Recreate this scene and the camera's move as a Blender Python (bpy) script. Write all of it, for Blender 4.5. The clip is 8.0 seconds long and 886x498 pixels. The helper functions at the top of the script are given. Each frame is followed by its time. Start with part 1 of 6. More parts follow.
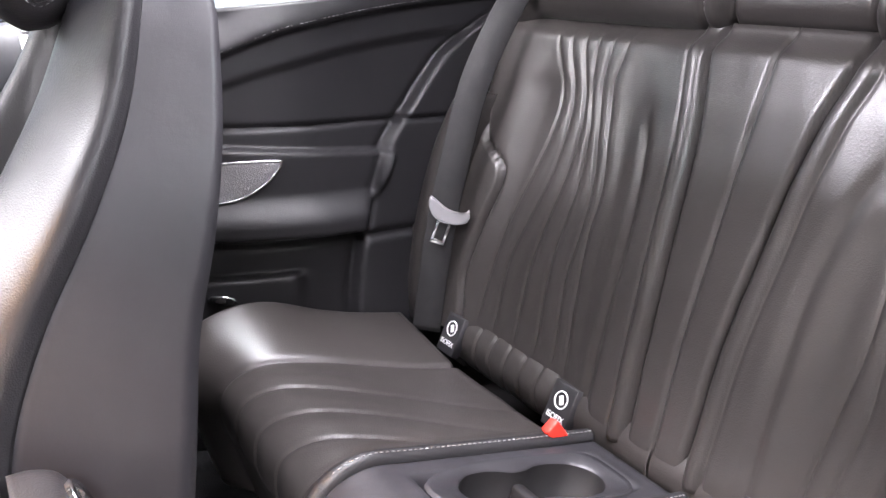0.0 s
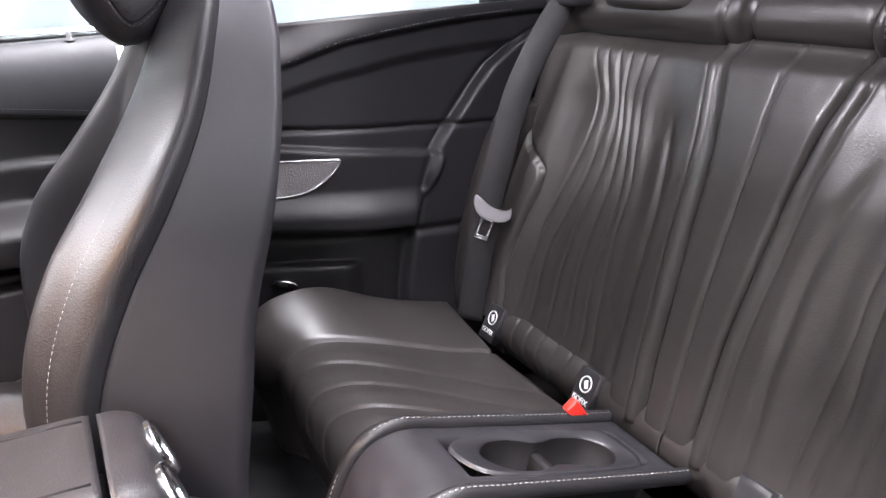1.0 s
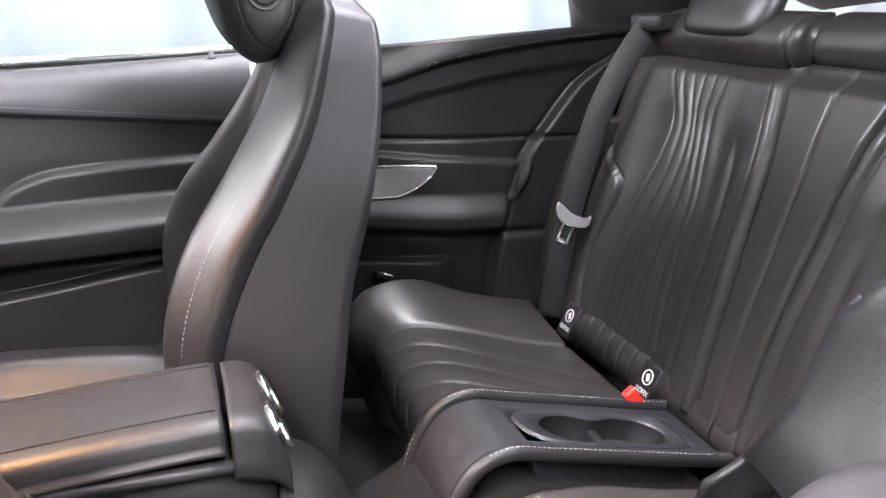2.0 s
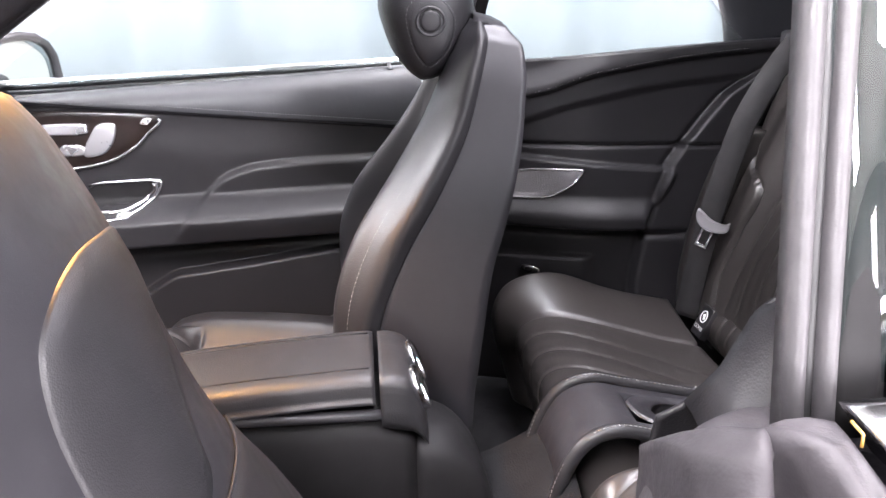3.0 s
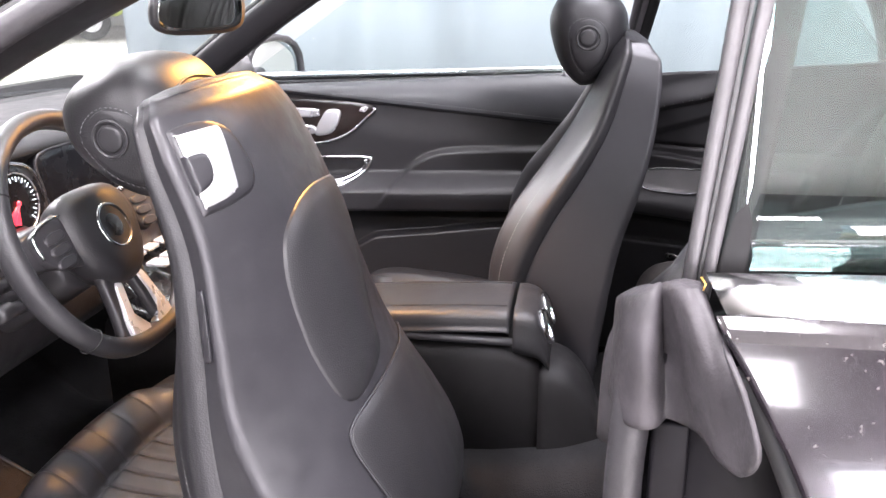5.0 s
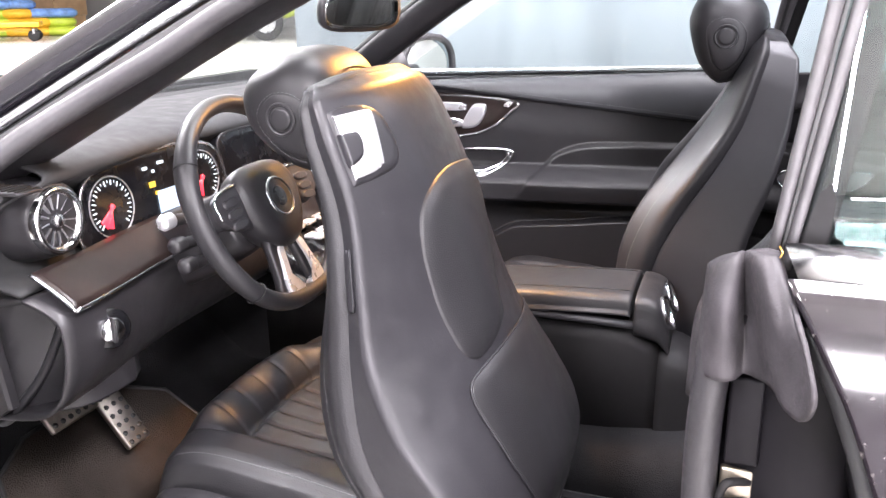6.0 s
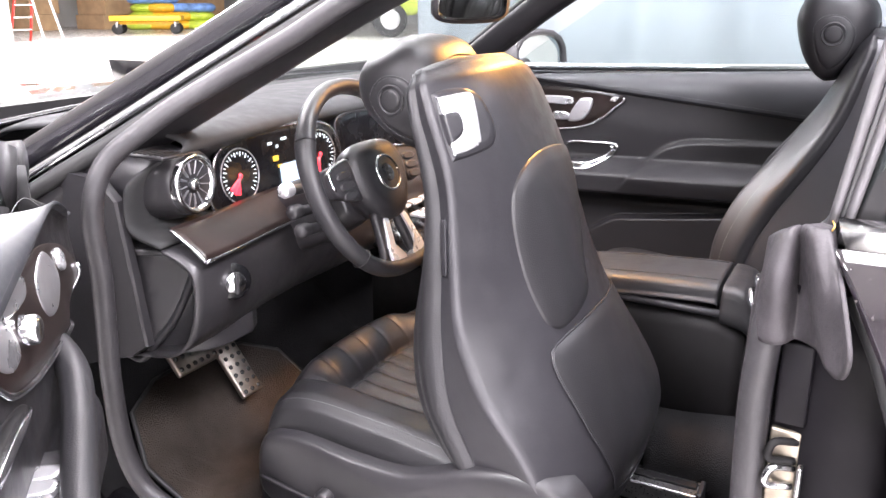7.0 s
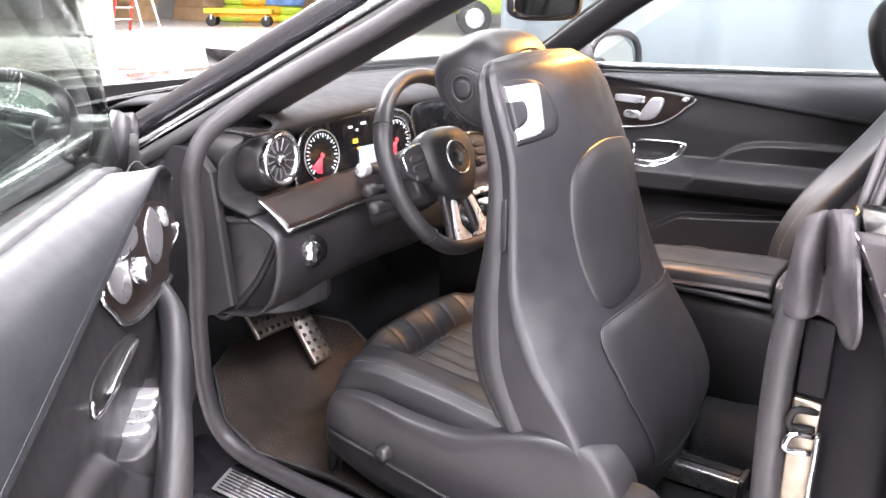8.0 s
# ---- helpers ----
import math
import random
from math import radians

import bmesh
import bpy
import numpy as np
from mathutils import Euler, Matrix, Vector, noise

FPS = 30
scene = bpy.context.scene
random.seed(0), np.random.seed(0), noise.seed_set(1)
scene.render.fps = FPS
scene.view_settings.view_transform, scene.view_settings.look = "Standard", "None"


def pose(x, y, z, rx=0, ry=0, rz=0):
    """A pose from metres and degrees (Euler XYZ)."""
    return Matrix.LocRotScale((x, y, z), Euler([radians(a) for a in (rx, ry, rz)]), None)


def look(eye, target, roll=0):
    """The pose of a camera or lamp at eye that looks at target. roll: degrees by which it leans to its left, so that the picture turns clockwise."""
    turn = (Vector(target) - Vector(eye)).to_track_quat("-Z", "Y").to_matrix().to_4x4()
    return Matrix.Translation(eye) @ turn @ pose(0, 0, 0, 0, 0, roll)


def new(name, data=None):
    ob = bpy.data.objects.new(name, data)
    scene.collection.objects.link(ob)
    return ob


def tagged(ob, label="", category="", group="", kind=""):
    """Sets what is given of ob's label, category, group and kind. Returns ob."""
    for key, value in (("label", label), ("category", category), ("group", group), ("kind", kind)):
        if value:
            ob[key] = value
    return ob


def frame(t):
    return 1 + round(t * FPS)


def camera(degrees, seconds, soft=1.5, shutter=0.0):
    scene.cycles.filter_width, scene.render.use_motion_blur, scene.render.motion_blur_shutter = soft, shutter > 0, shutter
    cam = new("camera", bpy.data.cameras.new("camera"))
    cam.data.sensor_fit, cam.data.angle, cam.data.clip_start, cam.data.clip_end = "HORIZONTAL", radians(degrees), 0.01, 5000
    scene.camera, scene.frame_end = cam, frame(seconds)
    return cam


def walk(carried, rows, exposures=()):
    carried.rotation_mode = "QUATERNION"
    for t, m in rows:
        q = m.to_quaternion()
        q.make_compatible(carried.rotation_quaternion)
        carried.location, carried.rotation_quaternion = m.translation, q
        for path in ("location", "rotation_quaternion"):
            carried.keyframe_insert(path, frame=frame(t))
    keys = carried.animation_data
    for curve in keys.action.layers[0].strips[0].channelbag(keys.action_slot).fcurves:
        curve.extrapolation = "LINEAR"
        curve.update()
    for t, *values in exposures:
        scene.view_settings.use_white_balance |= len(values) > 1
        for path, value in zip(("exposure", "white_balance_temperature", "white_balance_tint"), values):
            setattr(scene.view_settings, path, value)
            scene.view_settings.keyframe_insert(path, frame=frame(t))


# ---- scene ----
cam = camera(56.6, 8.0)
PATH = [
    (0, (-0.19, -0.63, 1.037), (0.797, 0.984, 0.387), -0.5),
    (0.5, (-0.198, -0.685, 1.047), (0.72, 0.97, 0.399), -0.5),
    (1, (-0.202, -0.757, 1.059), (0.63, 0.946, 0.419), -0.7),
    (1.2, (-0.208, -0.788, 1.059), (0.593, 0.932, 0.428), -0.6),
    (2.3, (-0.219, -0.975, 1.096), (0.247, 0.873, 0.49), -1.0),
    (2.5, (-0.212, -1.014, 1.112), (0.163, 0.851, 0.495), -1.3),
    (3, (-0.197, -1.088, 1.131), (-0.025, 0.809, 0.519), -1.4),
    (3.5, (-0.175, -1.177, 1.146), (-0.139, 0.728, 0.536), -1.5),
    (4, (-0.16, -1.27, 1.15), (-0.235, 0.634, 0.543), -0.5),
    (4.2, (-0.15, -1.302, 1.151), (-0.271, 0.6, 0.546), -0.2),
    (5.3, (-0.082, -1.452, 1.165), (-0.476, 0.418, 0.575), -0.5),
    (5.5, (-0.071, -1.472, 1.164), (-0.53, 0.383, 0.575), -0.4),
    (6, (-0.041, -1.526, 1.161), (-0.698, 0.269, 0.573), -0.8),
    (6.5, (-0.01, -1.571, 1.159), (-0.801, 0.169, 0.57), -0.7),
    (7, (0.027, -1.611, 1.152), (-0.876, 0.074, 0.564), -0.2),
    (7.5, (0.063, -1.65, 1.15), (-0.928, -0.016, 0.561), 0.7),
    (8, (0.096, -1.693, 1.148), (-0.96, -0.1, 0.557), 1.1),
]
walk(cam, [(t, look(eye, target, roll)) for t, eye, target, roll in PATH], [(0, 1.55), (0.5, 1.28), (1.2, 1.05), (3, 0.85), (4.2, 0.66), (6, 0.58), (8, 0.55)])

# ---- light ----
world = bpy.data.worlds.new("hall_daylight")
scene.world = world
world.use_nodes = True
wn = world.node_tree
sky = wn.nodes.new("ShaderNodeTexSky")
sky.sky_type, sky.sun_disc = "NISHITA", False
sky.sun_elevation, sky.sun_rotation = radians(48), radians(160)
wn.nodes["Background"].inputs["Strength"].default_value = 0.12
wn.links.new(sky.outputs["Color"], wn.nodes["Background"].inputs["Color"])


def area_lamp(name, eye, target, sx, sy, watts, colour):
    data = bpy.data.lights.new(name, "AREA")
    data.shape, data.size, data.size_y, data.energy, data.color = "RECTANGLE", sx, sy, watts, colour
    ob = new(name, data)
    ob.matrix_world = look(eye, target)
    return ob


# daylight through the hall's open gate and high window behind the camera
area_lamp("gate_daylight", (3.4, -7.02, 1.9), (0, 0, 0.8), 2.6, 1.8, 450, (1.0, 0.935, 1.02))
area_lamp("window_daylight", (1.35, -7.12, 4.25), (1.0, 0, 2.6), 1.16, 0.76, 55, (1.0, 0.96, 1.0))
# unseen strip lights under the hall's ceiling, added to brighten the cabin and hall
for lx, ly, watts in ((-2.2, -4.4, 800), (3.2, -3.4, 900), (-3.2, 2.8, 175), (3.2, 2.8, 380), (0.5, 0.2, 500), (-5.8, 2.0, 1250), (-17.0, 12.0, 1600), (-9.0, 14.0, 1600)):
    area_lamp("hall_fill_light", (lx, ly, 4.75), (lx, ly, 0), 1.3, 3.2, watts, (0.975, 0.93, 1.0))
# the warm reading lamp in the roof console
reading = bpy.data.lights.new("reading_lamp_light", "SPOT")
reading.energy, reading.color, reading.spot_size, reading.spot_blend, reading.shadow_soft_size = 38.0, (1.0, 0.46, 0.11), radians(125), 0.5, 0.04
reading_ob = new("reading_lamp_light", reading)
reading_ob.matrix_world = look((-0.545, -0.03, 1.245), (-0.58, -0.12, 0.8))


# ---- materials ----
def mat(name, colour, rough=0.5, metal=0.0, grain=0.0, grain_scale=400.0, vary=0.15, vary_scale=6.0, coat=0.0, rough_vary=0.08, depth=0.0006):
    m = bpy.data.materials.new(name)
    m.use_nodes = True
    nt = m.node_tree
    b = nt.nodes["Principled BSDF"]
    b.inputs["Roughness"].default_value, b.inputs["Metallic"].default_value = rough, metal
    b.inputs["Coat Weight"].default_value, b.inputs["Coat Roughness"].default_value = coat, 0.06
    tc = nt.nodes.new("ShaderNodeTexCoord")
    big = nt.nodes.new("ShaderNodeTexNoise")
    big.inputs["Scale"].default_value, big.inputs["Detail"].default_value = vary_scale, 5.0
    nt.links.new(tc.outputs["Object"], big.inputs["Vector"])
    ramp = nt.nodes.new("ShaderNodeMapRange")
    ramp.inputs["From Min"].default_value, ramp.inputs["From Max"].default_value = 0.3, 0.7
    ramp.inputs["To Min"].default_value, ramp.inputs["To Max"].default_value = 1 - vary, 1 + vary
    nt.links.new(big.outputs["Fac"], ramp.inputs["Value"])
    mul = nt.nodes.new("ShaderNodeMix")
    mul.data_type, mul.blend_type = "RGBA", "MULTIPLY"
    mul.inputs[0].default_value = 1.0
    mul.inputs[6].default_value = (*colour, 1)
    nt.links.new(ramp.outputs["Result"], mul.inputs[7])
    nt.links.new(mul.outputs[2], b.inputs["Base Color"])
    rr = nt.nodes.new("ShaderNodeMapRange")
    rr.inputs["From Min"].default_value, rr.inputs["From Max"].default_value = 0.3, 0.7
    rr.inputs["To Min"].default_value, rr.inputs["To Max"].default_value = max(rough - rough_vary, 0.02), min(rough + rough_vary, 1)
    mid = nt.nodes.new("ShaderNodeTexNoise")
    mid.inputs["Scale"].default_value, mid.inputs["Detail"].default_value = vary_scale * 5, 4.0
    nt.links.new(tc.outputs["Object"], mid.inputs["Vector"])
    nt.links.new(mid.outputs["Fac"], rr.inputs["Value"])
    nt.links.new(rr.outputs["Result"], b.inputs["Roughness"])
    if grain:
        vor = nt.nodes.new("ShaderNodeTexVoronoi")
        vor.inputs["Scale"].default_value = grain_scale
        nt.links.new(tc.outputs["Object"], vor.inputs["Vector"])
        bump = nt.nodes.new("ShaderNodeBump")
        bump.inputs["Strength"].default_value, bump.inputs["Distance"].default_value = grain, depth
        nt.links.new(vor.outputs["Distance"], bump.inputs["Height"])
        wavy = nt.nodes.new("ShaderNodeBump")
        wavy.inputs["Strength"].default_value, wavy.inputs["Distance"].default_value = 0.16, 0.004
        nt.links.new(mid.outputs["Fac"], wavy.inputs["Height"])
        nt.links.new(wavy.outputs["Normal"], bump.inputs["Normal"])
        nt.links.new(bump.outputs["Normal"], b.inputs["Normal"])
    return m


def glow(name, colour, strength):
    m = mat(name, (0.02, 0.02, 0.02), 0.3)
    b = m.node_tree.nodes["Principled BSDF"]
    b.inputs["Emission Color"].default_value, b.inputs["Emission Strength"].default_value = (*colour, 1), strength
    return m


def glass_mat(name, tint, rough=0.0, least=0.04):
    m = bpy.data.materials.new(name)
    m.use_nodes = True
    nt = m.node_tree
    nt.nodes.remove(nt.nodes["Principled BSDF"])
    face, power, ramp = (nt.nodes.new("ShaderNode" + k) for k in ("LayerWeight", "Math", "MapRange"))
    clear, gloss, mix = (nt.nodes.new("ShaderNode" + k) for k in ("BsdfTransparent", "BsdfGlossy", "MixShader"))
    face.inputs["Blend"].default_value = 0.5
    power.operation = "POWER"
    power.inputs[1].default_value = 5.0
    ramp.inputs["To Min"].default_value, ramp.inputs["To Max"].default_value = least, 0.75
    nt.links.new(face.outputs["Facing"], power.inputs[0])
    nt.links.new(power.outputs[0], ramp.inputs["Value"])
    clear.inputs["Color"].default_value = (*tint, 1)
    gloss.inputs["Roughness"].default_value = rough
    nt.links.new(ramp.outputs["Result"], mix.inputs[0])
    nt.links.new(clear.outputs[0], mix.inputs[1])
    nt.links.new(gloss.outputs[0], mix.inputs[2])
    nt.links.new(mix.outputs[0], nt.nodes["Material Output"].inputs["Surface"])
    return m


LEATHER = mat("black_leather", (0.0155, 0.015, 0.0165), 0.42, grain=0.35, grain_scale=520, vary=0.14, vary_scale=4, rough_vary=0.05)
LEATHER_REAR = mat("rear_seat_leather", (0.031, 0.0275, 0.0262), 0.30, grain=0.3, grain_scale=520, vary=0.12, vary_scale=4, rough_vary=0.015)
SHELL = mat("soft_touch_shell", (0.019, 0.0183, 0.021), 0.40, grain=0.12, grain_scale=900, vary=0.12, vary_scale=8)
TRIM = mat("dark_door_trim", (0.014, 0.0133, 0.0148), 0.42, grain=0.22, grain_scale=700, vary=0.14)
TRIM_TOP = mat("grained_upper_trim", (0.022, 0.0228, 0.026), 0.45, grain=0.10, grain_scale=600, vary=0.12)
PLASTIC = mat("black_plastic", (0.021, 0.020, 0.022), 0.38, grain=0.12, grain_scale=800)
# near-black for seams and hollows; carries painted shade on consoles and cup wells
RECESS = mat("recess_and_shade_black", (0.009, 0.0085, 0.009), 0.6)
STITCH_TAN = mat("pale_tan_stitching", (0.30, 0.25, 0.22), 0.7)
STITCH_GREY = mat("dark_grey_stitching", (0.13, 0.13, 0.135), 0.7)
STITCH = mat("grey_stitching", (0.26, 0.25, 0.25), 0.7)
CHROME = mat("satin_chrome", (0.64, 0.64, 0.66), 0.18, 1.0, vary=0.05)
SILVER = mat("bright_silver_plastic", (0.72, 0.72, 0.74), 0.3, 0.7, vary=0.05)
GRILLE = mat("perforated_speaker_metal", (0.25, 0.24, 0.25), 0.42, 0.6, grain=0.9, grain_scale=450, depth=0.001)
WOOD = mat("dark_open_pore_wood", (0.014, 0.009, 0.008), 0.34, vary=0.35, vary_scale=22, coat=0.15, rough_vary=0.0)
# carpet colour holds the rear floor's shade, mat colour the footwell's light
CARPET = mat("shaded_grey_black_carpet", (0.013, 0.0128, 0.0135), 0.95, grain=0.5, grain_scale=420, vary=0.3, vary_scale=14, depth=0.003)
MAT_CARPET = mat("lit_brown_grey_mat_carpet", (0.038, 0.031, 0.027), 0.95, grain=1.0, grain_scale=380, vary=0.3, vary_scale=14, depth=0.003)
RUBBER = mat("grey_rubber_seal", (0.052, 0.049, 0.052), 0.5, grain=0.1, grain_scale=500, vary=0.15, vary_scale=25)
RUBBER_DARK = mat("black_rubber_seal", (0.02, 0.02, 0.021), 0.55, vary=0.2)
CLOTH = mat("headliner_cloth", (0.10, 0.10, 0.105), 0.95, grain=0.3, grain_scale=900)
WEB = mat("woven_belt_webbing", (0.013, 0.012, 0.013), 0.75, grain=0.6, grain_scale=700, vary=0.1)
SEAL_GREY = mat("dark_grey_doorway_rubber", (0.023, 0.0215, 0.024), 0.5, grain=0.1, grain_scale=500, vary=0.15, vary_scale=25)
BRASS = mat("worn_brass", (0.6, 0.36, 0.1), 0.35, 1.0)
GLASS_REAR = glass_mat("green_tinted_quarter_glass", (0.58, 0.70, 0.68), least=0.10)
# blackened, dulled body paint: the doorway's dim reflections are in the colour
JAMB = mat("shade_darkened_door_jamb", (0.0045, 0.004, 0.0052), 0.5, vary=0.2, vary_scale=30)
DARKSTEEL = mat("dull_striker_steel", (0.30, 0.265, 0.215), 0.42, 1.0, vary=0.25, vary_scale=40)
GLASS_DOOR = glass_mat("tinted_door_glass", (0.74, 0.80, 0.76), least=0.09)
GLASS_ROOF = glass_mat("tinted_roof_glass", (0.60, 0.61, 0.63), least=0.05)
COVER_GREY = mat("dusty_grey_cover_rubber", (0.033, 0.030, 0.033), 0.55, grain=0.15, grain_scale=500, vary=0.3, vary_scale=30)
KEY = mat("satin_silver_key", (0.46, 0.46, 0.48), 0.32, 0.85, vary=0.06)
DASH_TOP = mat("grey_grained_dash_top", (0.026, 0.026, 0.027), 0.75, grain=0.25, grain_scale=600, vary=0.1)
RED = mat("red_buckle_plastic", (0.62, 0.03, 0.02), 0.35)
WHITE = mat("white_print", (0.75, 0.75, 0.75), 0.6)
PAINT_DUSTY = mat("dusty_black_metallic_paint", (0.014, 0.011, 0.014), 0.16, 0.25, vary=0.2, vary_scale=60, coat=1.0, rough_vary=0.05)
nt = PAINT_DUSTY.node_tree
speck, limit, mixer, tcn = (nt.nodes.new("ShaderNode" + k) for k in ("TexNoise", "MapRange", "Mix", "TexCoord"))
speck.inputs["Scale"].default_value, speck.inputs["Detail"].default_value = 140.0, 3.0
limit.inputs["From Min"].default_value, limit.inputs["From Max"].default_value = 0.66, 0.76
limit.inputs["To Max"].default_value = 0.55
mixer.data_type = "RGBA"
mixer.inputs[7].default_value = (0.24, 0.22, 0.21, 1)
old = nt.nodes["Principled BSDF"].inputs["Base Color"].links[0].from_socket
nt.links.new(tcn.outputs["Object"], speck.inputs["Vector"])
nt.links.new(speck.outputs["Fac"], limit.inputs["Value"])
nt.links.new(limit.outputs["Result"], mixer.inputs[0])
nt.links.new(old, mixer.inputs[6])
nt.links.new(mixer.outputs[2], nt.nodes["Principled BSDF"].inputs["Base Color"])
PAINT = mat("black_metallic_paint", (0.012, 0.011, 0.014), 0.22, 0.25, vary=0.2, vary_scale=60, coat=1.0, rough_vary=0.05)
METAL = mat("bare_steel", (0.5, 0.5, 0.5), 0.32, 1.0, vary=0.2, vary_scale=40)
PEDAL = mat("brushed_pedal_steel", (0.42, 0.38, 0.34), 0.38, 1.0, vary=0.15, vary_scale=60)
GLASS = glass_mat("clear_side_glass", (0.93, 0.965, 0.96))
SCREENGLASS = glass_mat("windscreen_glass", (0.95, 0.98, 0.97))
MIRROR = mat("mirror_silver", (0.62, 0.66, 0.66), 0.03, 1.0, vary=0.0, rough_vary=0.0)
DIALBLACK = mat("instrument_black_glass", (0.004, 0.004, 0.005), 0.25)
LIT_WHITE = glow("lit_dial_white", (0.85, 0.92, 1.0), 1.6)
LIT_RED = glow("lit_dial_red", (1.0, 0.03, 0.06), 2.2)
LIT_AMBER = glow("lit_amber_mark", (1.0, 0.6, 0.05), 1.2)
LIT_BLUE = glow("lit_screen_pale_blue", (0.62, 0.78, 1.0), 1.2)
FLOOR = mat("pale_sealed_concrete", (0.62, 0.60, 0.57), 0.3, vary=0.08, vary_scale=1.3, rough_vary=0.12)
# darker than the other walls, to dim what paint and glass reflect
WALL_DARK = mat("reflection_darkened_gate_wall", (0.20, 0.195, 0.20), 0.7, vary=0.2, vary_scale=1.0)
WALLM = mat("painted_hall_wall", (0.62, 0.62, 0.60), 0.8, vary=0.07, vary_scale=1.0)
CURTAIN = mat("pale_blue_grey_sheet_curtain", (0.185, 0.213, 0.234), 0.6, vary=0.04, vary_scale=1.5)
YELLOW = mat("yellow_painted_steel", (0.80, 0.46, 0.03), 0.45, vary=0.15)
LIME = mat("lime_painted_steel", (0.50, 0.62, 0.06), 0.4, vary=0.1)
CARD = mat("brown_cardboard", (0.45, 0.30, 0.17), 0.9, vary=0.15, vary_scale=3)
BLUEBAG = mat("blue_plastic_sack", (0.16, 0.30, 0.62), 0.5, vary=0.3)
GREYDOOR = mat("grey_steel_door", (0.40, 0.39, 0.38), 0.6, vary=0.1)
DARKTYRE = mat("black_tyre", (0.02, 0.02, 0.02), 0.8)

for dull, level in ((JAMB, 0.12), (RECESS, 0.2), (LEATHER, 0.34), (TRIM, 0.30), (TRIM_TOP, 0.36), (DASH_TOP, 0.15), (SHELL, 0.4), (PLASTIC, 0.38), (COVER_GREY, 0.3), (CARPET, 0.08), (MAT_CARPET, 0.1), (WOOD, 0.25)):
    dull.node_tree.nodes["Principled BSDF"].inputs["Specular IOR Level"].default_value = level


# ---- building helpers ----
def thing(name, place, label, category, group="", kind=""):
    ob = new(name)
    ob.empty_display_size = 0.05
    ob.location = place
    ob["base"] = list(place)
    return tagged(ob, label, category, group, kind)


def part(name, bm, material, parent=None, label="", smooth=True, thick=0.0, xf=None, kind="", category=""):
    """One mesh in world coordinates under a thing or a part."""
    if xf is not None:
        bm.transform(xf)
    base = Vector(parent["base"]) if parent is not None else Vector((0, 0, 0))
    bmesh.ops.translate(bm, verts=bm.verts, vec=-base)
    bmesh.ops.recalc_face_normals(bm, faces=bm.faces)
    me = bpy.data.meshes.new(name)
    bm.to_mesh(me)
    bm.free()
    me.materials.append(material)
    if smooth:
        me.polygons.foreach_set("use_smooth", [True] * len(me.polygons))
    ob = new(name, me)
    ob["base"] = list(base)
    if parent is not None:
        ob.parent = parent
    if thick:
        so = ob.modifiers.new("thickness", "SOLIDIFY")
        so.thickness, so.offset = thick, 0.0
    return tagged(ob, label, category, kind=kind)


def spline(pts, n, closed=False):
    """n points per span on a Catmull-Rom curve through pts."""
    p = np.array(pts, float)
    k = len(p)
    out = []
    spans = k if closed else k - 1
    for i in range(spans):
        if closed:
            a, b, c, d = p[(i - 1) % k], p[i], p[(i + 1) % k], p[(i + 2) % k]
        else:
            b, c = p[i], p[i + 1]
            a = p[i - 1] if i else 2 * b - c
            d = p[i + 2] if i + 2 < k else 2 * c - b
        for j in range(n):
            t = j / n
            out.append(0.5 * (2 * b + (c - a) * t + (2 * a - 5 * b + 4 * c - d) * t * t + (3 * b - a - 3 * c + d) * t**3))
    if not closed:
        out.append(p[-1])
    return np.array(out)


def table(x, xs, ys):
    """Smooth table look-up."""
    i = int(np.clip(np.searchsorted(xs, x) - 1, 0, len(xs) - 2))
    t = float(np.clip((x - xs[i]) / (xs[i + 1] - xs[i]), 0, 1))
    y = lambda k: ys[min(max(k, 0), len(ys) - 1)]
    a, b, c, d = y(i - 1), y(i), y(i + 1), y(i + 2)
    return 0.5 * (2 * b + (c - a) * t + (2 * a - 5 * b + 4 * c - d) * t * t + (3 * b - a - 3 * c + d) * t**3)


def smooth(a, b, x):
    t = min(max((x - a) / (b - a), 0.0), 1.0)
    return t * t * (3 - 2 * t)


def dip(x, at, width):
    return math.exp(-((x - at) / width) ** 2)


def grid_mesh(points, closed_u=False, closed_v=False, caps=False):
    """A mesh over rows of points."""
    bm = bmesh.new()
    vs = [[bm.verts.new(p) for p in row] for row in points]
    nu, nv = len(vs), len(vs[0])
    for i in range(nu if closed_u else nu - 1):
        for j in range(nv if closed_v else nv - 1):
            a, b, c, d = vs[i][j], vs[(i + 1) % nu][j], vs[(i + 1) % nu][(j + 1) % nv], vs[i][(j + 1) % nv]
            if len({a, b, c, d}) == 4:
                bm.faces.new((a, b, c, d))
    if caps:
        for row in (vs[0], vs[-1]):
            mid = bm.verts.new(sum((v.co for v in row), Vector()) / nv)
            for j in range(nv):
                bm.faces.new((row[j], row[(j + 1) % nv], mid))
    return bm


def sheet(fn, us, vs):
    return grid_mesh([[fn(u, v) for v in vs] for u in us])


def span(a, b, n):
    return [a + (b - a) * i / (n - 1) for i in range(n)]


def loft(rings, nu=4, nv=2, caps=True):
    """A smooth closed body through rings of equal point counts."""
    r = np.array([spline(ring, nv, True) for ring in rings])
    cols = [spline(r[:, j], nu) for j in range(r.shape[1])]
    return grid_mesh(np.array(cols).transpose(1, 0, 2), closed_v=True, caps=caps)


